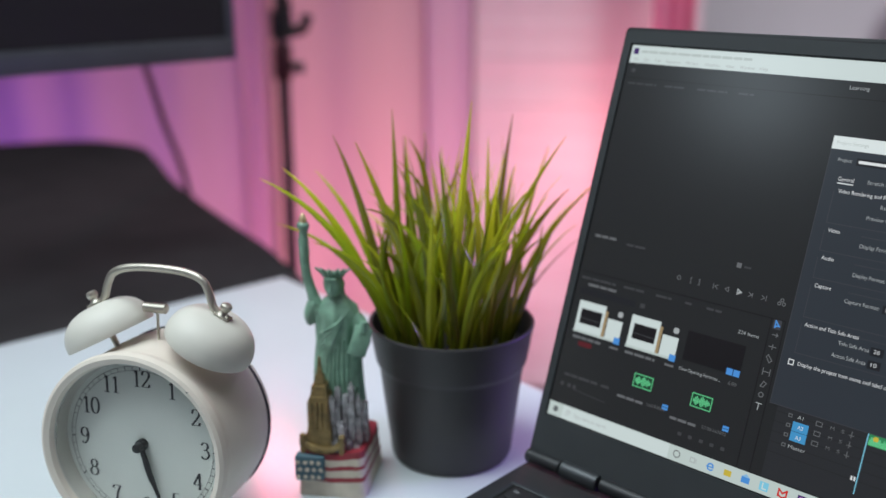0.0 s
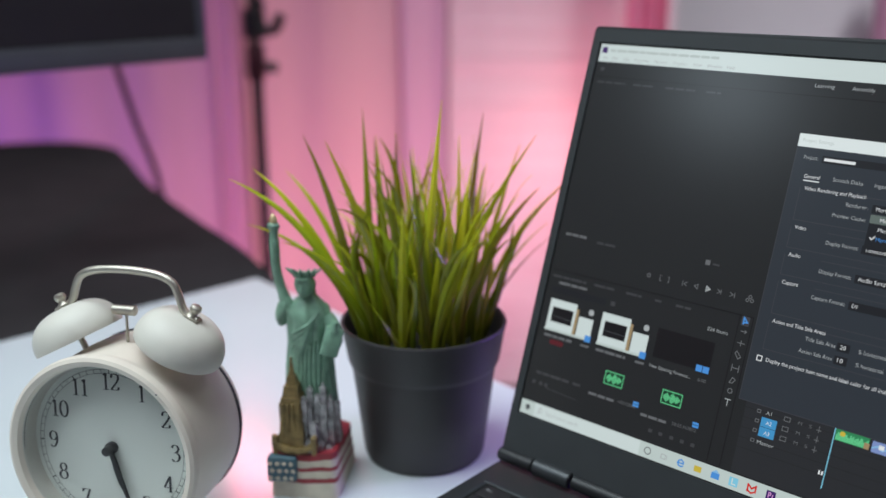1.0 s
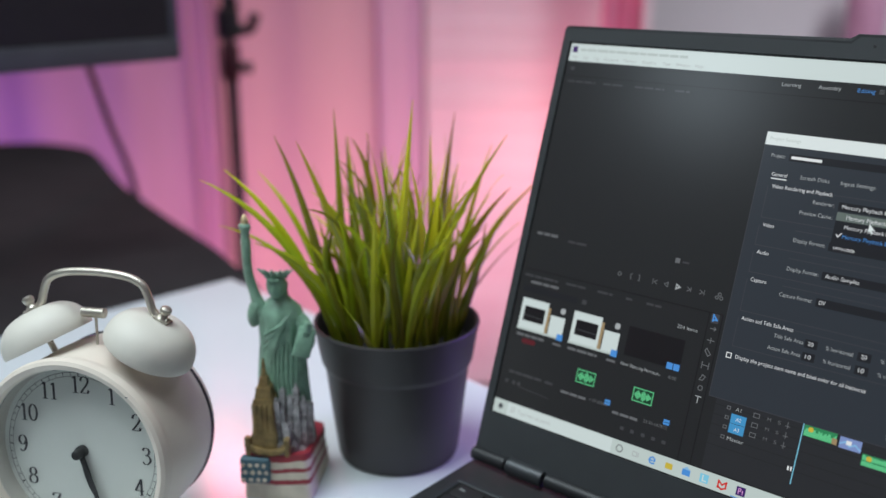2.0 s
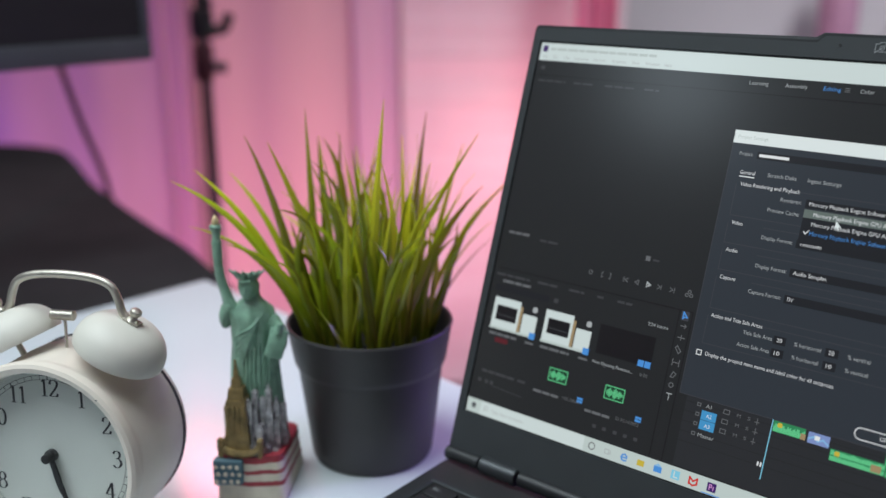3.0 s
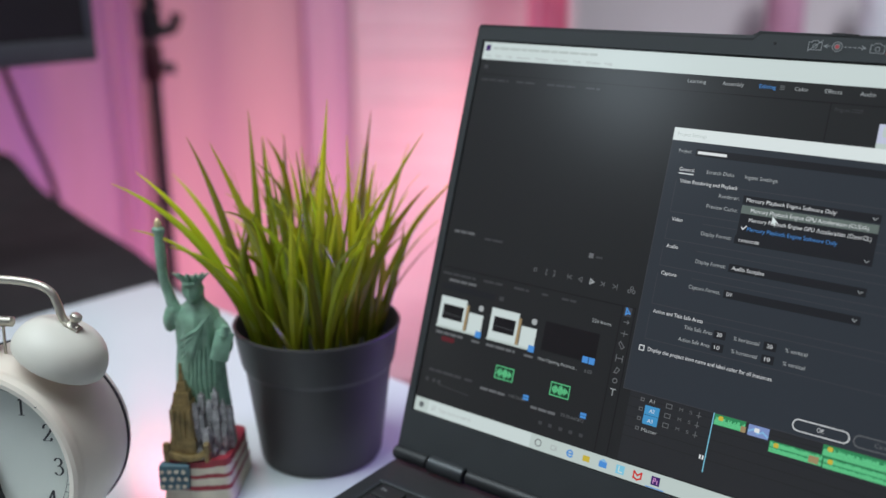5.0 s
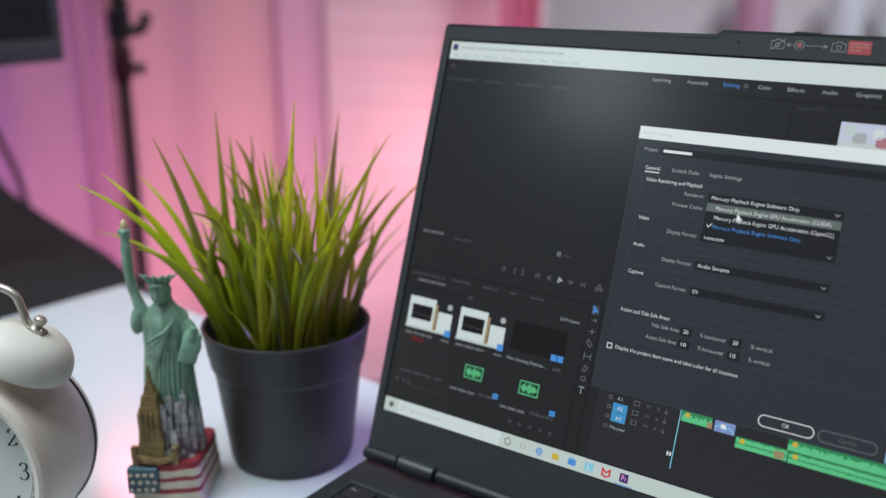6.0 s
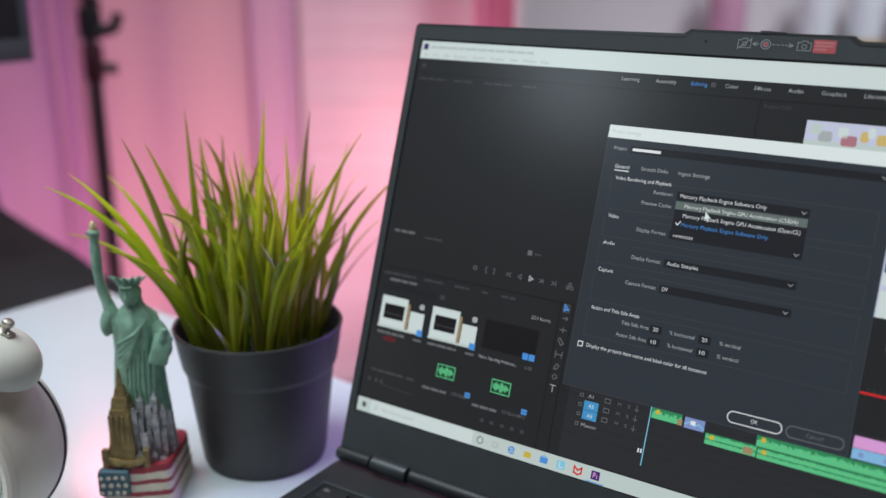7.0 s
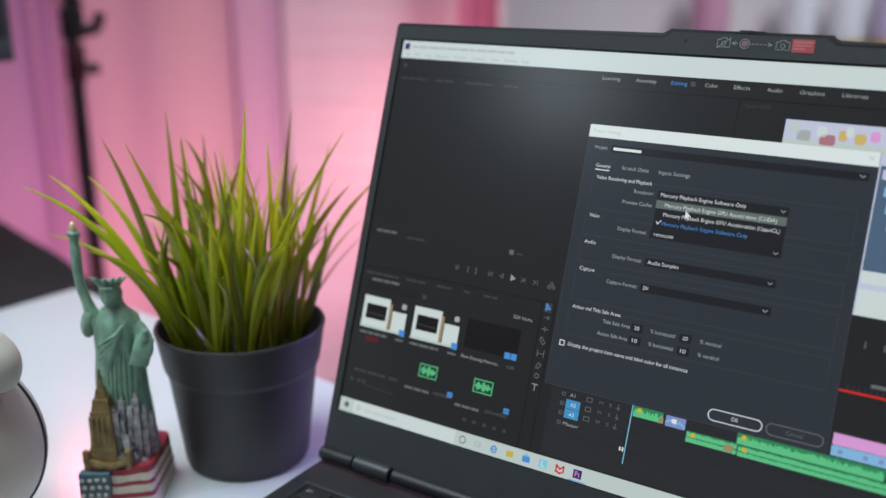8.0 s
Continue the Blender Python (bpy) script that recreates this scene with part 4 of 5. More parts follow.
part("bezel", bezel_mesh(), BEZEL, lid, "matt dark grey display bezel", smooth=False)
part("led_hole", lathe(bmesh.new(), [(0, 0.0013), (0.0006, 0.0013), (0.0007, 0.0009), (0, 0.0009)], 20, UP), GAP, lid, m=pose(829 * U, 0, 38 * U))


def bars(lines, w, z=0.0013):
    """Thin flat strokes along lines of dots."""
    bm = bmesh.new()
    for line in lines:
        for (x0, y0), (x1, y1) in zip(line, line[1:]):
            d = Vector((x1 - x0, y1 - y0)).normalized() * w / 2
            bm.faces.new([bm.verts.new((x * U, -y * U, z)) for x, y in ((x0 - d.x - d.y, y0 - d.y + d.x), (x1 + d.x - d.y, y1 + d.y + d.x), (x1 + d.x + d.y, y1 + d.y - d.x), (x0 - d.x + d.y, y0 - d.y - d.x))])
    bmesh.ops.transform(bm, matrix=UP, verts=bm.verts)
    return bm


def circle(cx, cy, r, n=20):
    return [(cx + r * math.cos(2 * math.pi * i / n), cy + r * math.sin(2 * math.pi * i / n)) for i in range(n + 1)]


def camera_icon(cx, cy, crossed):
    out = [(cx - 15, cy - 7), (cx - 8, cy - 7), (cx - 5, cy - 11), (cx + 5, cy - 11), (cx + 8, cy - 7), (cx + 15, cy - 7), (cx + 15, cy + 11), (cx - 15, cy + 11), (cx - 15, cy - 7)]
    lines = [out, circle(cx, cy + 2, 5, 14)]
    if crossed:
        lines.append([(cx - 15, cy + 14), (cx + 16, cy - 12)])
    return lines


for cx, crossed in ((924, True), (1062, False)):
    part("camera_icon", bars(camera_icon(cx, -38, crossed), 1.6), PRINT, lid, "printed white camera symbol", smooth=False)
part("webcam_ring", bars([circle(974, -37, 11), circle(974, -37, 6)], 2.0), PRINT, lid, "printed white ring", smooth=False)
part("webcam_lens", lathe(bmesh.new(), [(0, 0.0014), (0.0008, 0.0014), (0.0009, 0.0009), (0, 0.0009)], 16, UP), STICKER, lid, "small red shutter dot", m=pose(974 * U, 0, 37 * U))
part("arrow_mark", bars([[(958, -37), (945, -37)], [(952, -41), (944, -37), (952, -33)]] + [[(990 + 10 * k, -37), (995 + 10 * k, -37)] for k in range(4)] + [[(1028, -41), (1037, -37), (1028, -33)], [(1029, -37), (1036, -37)]], 1.7), PRINT, lid, "printed dashed arrow", smooth=False)
(x0, y0), (x1, y1) = dots(1082, -53, 1132, -23)
part("sticker", prism(bmesh.new(), [(x0, y0), (x1, y0), (x1, y1), (x0, y1)], 0.0011, 0.00125, m=UP), STICKER, lid, "small red sticker with faint print", smooth=False)
part("sticker_print", bars([[(1088, -46), (1126, -46)], [(1088, -39), (1124, -39)], [(1088, -31), (1110, -31)]], 4, 0.0014), STICKER_PRINT, lid, smooth=False)
part("shutter_slider", box(bmesh.new(), (955 * U, -0.0003, 63 * U), (985 * U, 0.003, 70 * U), 0.0001, 1), GAP, lid, "ribbed dark slider")
part("shutter_slot", box(bmesh.new(), (985 * U, -0.0002, 65 * U), (1015 * U, 0.0028, 69.3 * U)), GAP, lid, smooth=False)
for x in range(957, 985, 5):
    part("slider_rib", box(bmesh.new(), (x * U, -0.0005, 64 * U), (x * U + 0.0004, 0.003, 70.6 * U)), HINGE, lid, smooth=False)

# hinge line
for x0, x1, r, mat in ((-0.0055, 0.0158, 0.0036, SHELL), (0.0168, 0.039, 0.0044, HINGE), (0.0402, 0.3085, 0.0036, SHELL), (0.3095, 0.3317, 0.0044, HINGE), (0.3327, 0.353, 0.0036, SHELL)):
    prof = [(0, x0), (r * 0.85, x0), (r, x0 + 0.0006), (r, x1 - 0.0006), (r * 0.85, x1), (0, x1)]
    part("hinge_barrel", lathe(bmesh.new(), prof, 32, pose(0, 0, 0, 90, 0, 90)), mat, laptop, "smooth dark hinge cover", m=pose(0, -0.0715, DESK + 0.0275))

# base
(bx0, bx1, by0, by1) = (-0.0062, 0.355, -0.315, -0.0635)
part("base", prism(bmesh.new(), rounded(bx0, by0, bx1, by1, 0.006), DESK + 0.003, DESK + 0.0225, bevel=0.0012), DECK, laptop, "dark grey keyboard deck")
for x in (0.02, 0.33):
    for y in (-0.29, -0.09):
        part("rubber_foot", box(bmesh.new(), (x - 0.015, y - 0.004, DESK), (x + 0.015, y + 0.004, DESK + 0.0035), 0.001), GAP, laptop)
part("keyboard_well", prism(bmesh.new(), rounded(0.0045, -0.2005, 0.3445, -0.0945, 0.003), DESK + 0.0222, DESK + 0.0227), GAP, laptop, "black keyboard well")
bm = bmesh.new()
for lo, hi in (((0.0015, -0.0945, 0.0224), (0.3475, -0.0915, 0.0236)), ((0.0015, -0.2035, 0.0224), (0.3475, -0.2005, 0.0236)), ((0.0015, -0.2005, 0.0224), (0.0045, -0.0945, 0.0236)), ((0.3445, -0.2005, 0.0224), (0.3475, -0.0945, 0.0236))):
    box(bm, (lo[0], lo[1], DESK + lo[2]), (hi[0], hi[1], DESK + hi[2]), 0.0005, 1)
part("well_edge", bm, HINGE, laptop, "bright bevelled edge round the keys")
part("touchpad", prism(bmesh.new(), rounded(0.11, -0.3, 0.215, -0.225, 0.003), DESK + 0.0224, DESK + 0.0228), SHELL, laptop)
key_mesh = mesh_of("key", prism(bmesh.new(), rounded(0, 0, 0.0155, 0.0148, 0.002, 3), 0, 0.0016, bevel=0.0004), KEY)
low_key = mesh_of("key", prism(bmesh.new(), rounded(0, 0, 0.0155, 0.0105, 0.002, 3), 0, 0.0016, bevel=0.0004), KEY)
space = mesh_of("key", prism(bmesh.new(), rounded(0, 0, 0.0895, 0.0148, 0.002, 3), 0, 0.0016, bevel=0.0004), KEY)
names = ["Esc", "F1", "F2", "F3", "F4", "F5", "F6", "F7", "F8", "F9", "F10", "F11", "F12", "Ins", "Del"]
top_row = []
for row in range(6):
    y = -0.1075 if row == 0 else -0.1075 - 0.0178 * row + 0.0022
    col = 0
    while col < 18:
        mesh = low_key if row == 0 else key_mesh
        ob_x = 0.0068 + 0.01865 * col
        if row == 5 and col == 4:
            mesh, step = space, 5
        else:
            step = 1
        k = new("key", mesh)
        k.parent = laptop
        k.matrix_basis = pose(ob_x, y, DESK + 0.0227)
        if row == 0:
            top_row.append(k)
        col += step
for k, word in zip(top_row, names):
    part("key_print", letters(word, 0.0021, 0, False), PRINT, k, m=pose(0.0024, 0.0056, 0.00172), smooth=False)

# ---- display ----
D_DARK = lit("display_dark", (30, 32, 33))
D_PANEL = lit("display_panel", (37, 39, 42))
D_DIALOG = lit("display_dialog", (42, 48, 55))
D_FIELD = lit("display_field", (26, 28, 32))
D_LINE = lit("display_line", (58, 60, 66))
D_WHITE = lit("display_white", (196, 209, 208))
D_TITLE = lit("display_dialog_title", (212, 222, 222))
D_TEXT = lit("display_text", (216, 220, 222))
D_DIM = lit("display_dim_text", (98, 101, 104))
D_FAINT = lit("display_faint_text", (60, 62, 65))
D_GREY = lit("display_grey_text", (160, 166, 168))
D_BLUE = lit("display_blue", (70, 136, 206))
D_TRACK = lit("display_track_blue", (62, 140, 190))
D_CYAN = lit("display_cyan", (120, 190, 215))
D_SKY = lit("display_clip_blue", (126, 176, 214))
D_GREEN = lit("display_clip_green", (44, 128, 82))
D_MINT = lit("display_wave_green", (92, 190, 132))
D_PINK = lit("display_clip_pink", (208, 150, 206))
D_RED = lit("display_red", (196, 40, 36))
D_HOVER = lit("display_hover", (92, 104, 100))
D_BLACK = lit("display_black", (16, 14, 16))
D_YELLOW = lit("display_yellow", (190, 170, 60))
D_PURPLE = lit("display_purple", (58, 28, 96))
D_MENU = lit("display_faint_print", (172, 184, 182))
D_TASK = lit("display_taskbar", (182, 196, 193))
D_VIDEO = lit("display_video", (120, 140, 190))
D_LILAC = lit("display_lilac", (186, 192, 214))
D_MAROON = lit("display_maroon", (84, 22, 30))
D_DEEP = lit("display_wave_back", (18, 58, 38))
D_ROSE = lit("display_rose", (164, 112, 124))
D_STRAW = lit("display_straw", (196, 172, 104))
D_STEEL = lit("display_steel_blue", (72, 96, 120))
D_TAN = lit("display_tan", (150, 130, 96))

(x0, y0), (x1, y1) = dots(-3, -3, 1923, 1083)
bm = bmesh.new()
bm.faces.new([bm.verts.new((x, -0.0002, z)) for x, z in ((x0, y0), (x1, y0), (x1, y1), (x0, y1))])
display = part("display", bm, D_DARK, laptop, "half-matt display with dark editing software", m=LID, smooth=False, flat=True)
LAYER = 0.00007


def patch(name, x0, y0, x1, y1, mat, level=1, r=0.0, label=""):
    """A flat patch of the picture on the display, in dots."""
    bm = bmesh.new()
    pts = rounded(x0, y0, x1, y1, r, 4) if r else [(x0, y0), (x1, y0), (x1, y1), (x0, y1)]
    bm.faces.new([bm.verts.new((x * U, -y * U, 0.0002 + LAYER * level)) for x, y in pts])
    bmesh.ops.transform(bm, matrix=UP, verts=bm.verts)
    return part(name, bm, mat, display, label, smooth=False, flat=True)


def strokes(name, lines, w, mat, level=4):
    return part(name, bars(lines, w, 0.0002 + LAYER * level), mat, display, smooth=False, flat=True)


def word(body, x, y, mat=D_TEXT, width=0.0, h=9.5, level=4):
    """A word whose capitals stand on the line y, starting at x."""
    bm = letters(body, h * U, width * U, thin=0.004)
    bmesh.ops.transform(bm, matrix=UP @ pose(x * U, -y * U, 0.0002 + LAYER * level), verts=bm.verts)
    return part("text", bm, mat, display, smooth=False, flat=True)


def dashes(name, x, y, width, mat, h=6, level=4, seed=0):
    """Writing too small to read: plain bars of its size."""
    rnd = random.Random(seed + int(x) * 7 + int(y))
    lines, at = [], x
    while at < x + width:
        w = rnd.uniform(14, 34)
        lines.append([(at + h / 2, y), (min(at + w, x + width), y)])
        at += w + 7
    return strokes(name, lines, h, mat, level)


# title bar, menu bar, workspace tabs
patch("title_bar", 0, 0, 1920, 50, D_WHITE, 1)
patch("app_icon", 8, 8, 24, 25, D_PURPLE, 3)
dashes("title_print", 34, 17, 330, D_MENU, 7)
for body, x in (("File", 14), ("Edit", 46), ("Clip", 82), ("Sequence", 116), ("Markers", 178), ("Graphics", 236), ("View", 296), ("Window", 336), ("Help", 392)):
    word(body, x, 43, D_GREY, 0, 8.5)
for body, x, w, mat in (("Learning", 630, 48, D_GREY), ("Assembly", 720, 54, D_GREY), ("Editing", 812, 40, D_BLUE), ("Color", 896, 32, D_GREY), ("Effects", 966, 38, D_GREY), ("Audio", 1044, 34, D_GREY), ("Graphics", 1118, 54, D_GREY), ("Libraries", 1210, 54, D_GREY)):
    word(body, x, 71, mat, w, 9.5)
strokes("tab_mark", [[(862, 62), (872, 62)], [(862, 66), (872, 66)], [(862, 70), (872, 70)]], 1.6, D_DIM)
patch("home_icon", 14, 66, 26, 76, D_FAINT, 2)
strokes("tab_line", [[(0, 92), (1920, 92)]], 2, D_BLACK, 2)
# upper left panel, empty viewer
for line in ([(985, 94), (985, 630)], [(8, 655), (612, 655)], [(577, 655), (577, 1036)], [(612, 655), (612, 1036)]):
    strokes("panel_edge", [line], 2.2, D_BLACK, 2)
for x, w in ((12, 90), (130, 60), (230, 84), (350, 40)):
    dashes("tab_print", x, 108, w, D_FAINT, 5)
dashes("timecode_print", 22, 549, 66, D_DIM, 7)
dashes("zoom_print", 128, 556, 56, D_FAINT, 6)
patch("settings_icon", 455, 538, 468, 551, D_DIM, 3)
dashes("zoom_print", 476, 546, 16, D_FAINT, 5)
for x, kind in ((306, "o"), (340, "{"), (366, "}"), (412, "<"), (444, "t"), (478, "p"), (510, "n"), (545, ">"), (592, "x")):
    y = 611
    shapes = {"o": [circle(x, y, 5, 8)], "{": [[(x + 3, y - 7), (x, y - 7), (x, y + 7), (x + 3, y + 7)]], "}": [[(x - 3, y - 7), (x, y - 7), (x, y + 7), (x - 3, y + 7)]],
              "<": [[(x - 6, y - 6), (x - 6, y + 6)], [(x + 6, y - 5), (x - 2, y), (x + 6, y + 5)]], "t": [[(x + 5, y - 6), (x - 5, y), (x + 5, y + 6), (x + 5, y - 6)]],
              "p": [[(x - 5, y - 7), (x + 7, y), (x - 5, y + 7), (x - 5, y - 7)], [(x - 3, y - 3), (x + 3, y), (x - 3, y + 3)]], "n": [[(x - 6, y - 5), (x + 2, y), (x - 6, y + 5)], [(x + 4, y - 5), (x + 4, y + 5)]],
              ">": [[(x - 6, y - 5), (x + 2, y), (x - 6, y + 5)], [(x + 6, y - 6), (x + 6, y + 6)]], "x": [circle(x - 6, y + 4, 4, 8), circle(x + 6, y + 4, 4, 8), circle(x, y - 5, 4, 8)]}
    strokes("transport_icon", shapes[kind], 2.0, D_DIM if kind != "p" else D_GREY)
# project panel
for x, w in ((10, 110), (150, 66), (252, 44), (340, 20), (402, 40)):
    dashes("tab_print", x, 672 if x > 20 else 673, w, D_FAINT, 6)
dashes("bin_print", 36, 690, 90, D_DIM, 7)
patch("search_field", 14, 702, 196, 720, D_FIELD, 2)
patch("filter_icon", 212, 704, 226, 716, D_FAINT, 3)
word("224 Items", 500, 713, D_GREY, 56, 9)
for x, y in ((20, 740), (194, 740)):
    patch("thumbnail", x, y, x + 150, y + 84, D_DARK, 2)
    patch("thumbnail_window", x + 2, y - 2, x + 92, y + 82, D_WHITE, 3)
    patch("thumbnail_video", x + 14, y + 20, x + 84, y + 62, D_BLACK, 4)
    strokes("thumbnail_wave", [[(x + 20, y + 46), (x + 80, y + 48)]], 2.5, D_FAINT, 5)
    patch("thumbnail_strip", x + 92, y + 10, x + 101, y + 84, D_TAN, 3)
    patch("thumbnail_window", x + 104, y + 28, x + 152, y + 82, D_WHITE, 3)
    patch("thumbnail_light", x + 132, y + 2, x + 148, y + 18, D_GREY, 3, 6)
    patch("thumbnail_bar", x, y + 82, x + 152, y + 89, D_TASK, 3)
    patch("badge", x + 136, y + 74, x + 155, y + 92, D_BLUE, 5)
    dashes("clip_name", x + 4, y + 103, 90, D_DIM, 7)
    dashes("clip_length", x + 128, y + 104, 24, D_DIM, 6)
patch("thumbnail", 368, 740, 530, 818, D_BLACK, 2)
for x in (494, 513):
    patch("badge", x, 805, x + 17, 822, D_BLUE, 5)
word("New Opening Pemmoz...", 366, 846, D_GREY, 118, 9)
word("6:00", 506, 846, D_DIM, 22, 9)
patch("thumbnail_glow", 46, 852, 92, 866, D_MAROON, 2, 6)
for x, y in ((273, 908), (448, 910)):
    strokes("wave_frame", [[(x - 28, y - 17), (x + 28, y - 17), (x + 28, y + 17), (x - 28, y + 17), (x - 28, y - 17)]], 2.6, D_MINT)
    patch("wave_back", x - 26, y - 15, x + 26, y + 15, D_DEEP, 2)
    strokes("wave", [[(x - 22 + 4 * k, y - a), (x - 22 + 4 * k, y + a)] for k, a in enumerate((3, 7, 10, 6, 3, 9, 12, 8, 4, 8, 5, 2))], 3.2, D_MINT)
    patch("badge", x + 71, y + 39, x + 88, y + 53, D_BLUE, 4)
    strokes("badge_mark", [[(x + 73, y + 46), (x + 86, y + 46)]], 1.6, D_DEEP, 5)
dashes("clip_name", 26, 954, 108, D_FAINT, 7)
dashes("clip_length", 150, 954, 22, D_FAINT, 7)
dashes("clip_name", 206, 964, 82, D_DIM, 7)
word("1:05:32066", 300, 965, D_DIM, 52, 8)
dashes("clip_name", 372, 974, 72, D_DIM, 7)
word("23:35:167872", 464, 974, D_DIM, 68, 8)
strokes("zoom_slider", [[(70, 990), (172, 996)]], 1.8, D_FAINT)
for x in (20, 44, 62):
    patch("list_icon", x, 978, x + 10, 988, D_FAINT, 3)
for k, x in enumerate((404, 434, 466, 496, 526)):
    patch("bin_icon", x, 1003, x + 11, 1012, D_FAINT, 3, 2)
# tools
patch("tool_selected", 583, 655, 604, 680, D_LINE, 2, 3)
strokes("select_tool", [[(589, 659), (589, 675), (593, 671), (600, 671), (589, 659)]], 3.4, D_BLUE)
tools = [[(588, 694), (602, 694)], [(598, 690), (602, 694), (598, 698)]], [[(586, 724), (604, 724)], [(595, 718), (595, 730)]], [[(590, 745), (602, 758), (596, 764), (586, 751), (590, 745)]], [[(586, 780), (586, 796)], [(604, 780), (604, 796)], [(588, 788), (602, 788)]], [[(588, 826), (594, 812), (602, 816), (596, 826), (588, 826)]], [circle(595, 846, 6, 8)], [[(588, 868), (602, 868)], [(595, 868), (595, 884)]]
for lines in tools:
    strokes("tool_icon", lines, 2.2, D_DIM if lines[0][0][1] < 860 else D_GREY)
# timeline behind the dialog
patch("timeline_panel", 642, 800, 1920, 1036, D_PANEL, 1)
for k in range(5):
    strokes("track_line", [[(642, 872 + 25 * k), (1920, 872 + 25 * k)]], 1.5, D_DARK, 2)
word("A1", 696, 876, D_GREY, 14, 9)
patch("track_badge", 688, 884, 727, 907, D_TRACK, 3)
word("A2", 701, 900, D_TEXT, 14, 9)
patch("track_badge", 688, 908, 727, 931, D_TRACK, 3)
word("A3", 701, 925, D_TEXT, 14, 9)
word("Master", 690, 950, D_GREY, 42, 9)
for y in (872, 896, 920, 945):
    strokes("lock_icon", [[(674, y - 3), (674, y + 4), (682, y + 4), (682, y - 3), (674, y - 3)]], 1.8, D_DIM)
    if y < 940:
        strokes("sync_icon", [[(742, y - 5), (756, y - 5), (756, y + 5), (742, y + 5), (742, y - 5)]], 1.8, D_DIM)
        word("M", 776, y + 4, D_DIM, 9, 8)
        word("S", 802, y + 4, D_DIM, 7, 8)
        strokes("mic_icon", [[(826, y - 6), (826, y + 2)], [(821, y + 3), (831, y + 3)], [(826, y + 3), (826, y + 8)]], 1.8, D_DIM)
patch("link_icon", 846, 964, 850, 974, D_TEXT, 3)
patch("link_icon", 853, 964, 857, 974, D_TEXT, 3)
strokes("playhead", [[(862, 858), (861, 1002)]], 2.4, D_CYAN, 6)


def audio_clip(x0, y0, x1, y1, rows, seed):
    patch("audio_clip", x0, y0, x1, y1, D_GREEN, 3)
    rnd = random.Random(seed)
    for r in range(rows):
        yc = y0 + (y1 - y0) * (r + 0.62) / rows
        lines = []
        x = x0 + 3
        while x < x1 - 2:
            a = rnd.uniform(1.5, (y1 - y0) / rows * 0.36)
            lines.append([(x, yc - a), (x, yc + (y1 - y0) / rows * 0.28)])
            x += 3.2
        strokes("wave", lines, 2.9, D_MINT, 4)
    patch("effect_badge", x0 + 10, y0 + 3, x0 + 22, y0 + 14, D_YELLOW, 5, 4)


audio_clip(864, 858, 940, 884, 1, 1)
audio_clip(1001, 884, 1122, 910, 2, 2)
audio_clip(1118, 859, 1436, 885, 1, 3)
audio_clip(1123, 886, 1620, 911, 2, 4)
patch("blue_clip", 947, 860, 996, 886, D_VIDEO, 3)
strokes("blue_wave", [[(949, 876), (960, 870), (970, 878), (982, 872), (994, 880)]], 4, D_SKY, 4)
patch("handle_icon", 962, 866, 974, 876, D_TEXT, 5)
patch("fade_mark", 930, 870, 942, 884, D_TAN, 5)
patch("fade_mark", 1092, 892, 1114, 908, D_TAN, 5)
patch("pink_clip", 1320, 806, 1560, 832, D_PINK, 3)
for x in (1320, 1372, 1404, 1470):
    patch("video_clip", x, 833, x + 60, 856, D_SKY, 3)
    patch("video_mark", x + 14, 840, x + 24, 850, D_VIDEO, 4)
strokes("render_bar", [[(1316, 712), (1900, 712)]], 5, D_RED, 4)
strokes("ruler", [[(1330 + 12 * k, 700), (1330 + 12 * k, 708)] for k in range(40)], 1.6, D_FAINT, 3)
dashes("ruler_print", 1376, 690, 60, D_DIM, 8)
# viewer at the right, with a bright shot of bottles in it
word("Program: C0255", 996, 111, D_FAINT, 62, 9)
patch("viewer", 1098, 130, 1700, 545, D_LILAC, 2)
patch("viewer_light", 1098, 174, 1700, 188, D_TASK, 3)
for x, y, w, mat in ((1108, 136, 26, D_TASK), (1128, 152, 30, D_GREY), (1170, 140, 22, D_WHITE), (1178, 158, 34, D_ROSE), (1218, 146, 18, D_STRAW), (1232, 136, 16, D_WHITE), (1252, 150, 24, D_STRAW), (1284, 142, 20, D_PINK), (1400, 140, 24, D_WHITE), (1520, 146, 24, D_TASK)):
    patch("viewer_bottle", x, y, x + w, y + 24, mat, 4, 6)
patch("viewer_keys", 1316, 214, 1700, 446, D_STEEL, 3)
for row in range(6):
    for k in range(9):
        patch("viewer_key", 1322 + 40 * k + 9 * row, 222 + 37 * row, 1348 + 40 * k + 9 * row, 244 + 37 * row, D_SKY if (row + k) % 3 else D_LILAC, 4, 3)
patch("viewer_paper", 1316, 446, 1700, 545, D_WHITE, 3)
patch("viewer_paper_edge", 1316, 474, 1700, 486, D_LILAC, 4)
for k in range(8):
    strokes("transport_icon", [[(1350 + 40 * k, 600), (1350 + 40 * k, 612)]], 3, D_DIM)
# project settings dialog
patch("dialog", 622, 186, 1312, 857, D_DIALOG, 5)
strokes("dialog_edge", [[(622, 186), (622, 857), (1312, 857), (1312, 186)]], 1.6, D_LINE, 6)
patch("dialog_title", 621, 186, 1312, 218, D_TITLE, 6)
word("Project Settings", 632, 206, D_MENU, 76, 9, 7)
strokes("close_icon", [[(1290, 196), (1300, 206)], [(1300, 196), (1290, 206)]], 1.4, D_MENU, 7)
word("Project:", 644, 247, D_GREY, 34, 9, 7)
patch("field", 688, 234, 1296, 252, D_FIELD, 6)
strokes("project_name", [[(697, 243), (732, 243)], [(738, 243), (764, 243)]], 7, D_TEXT, 7)
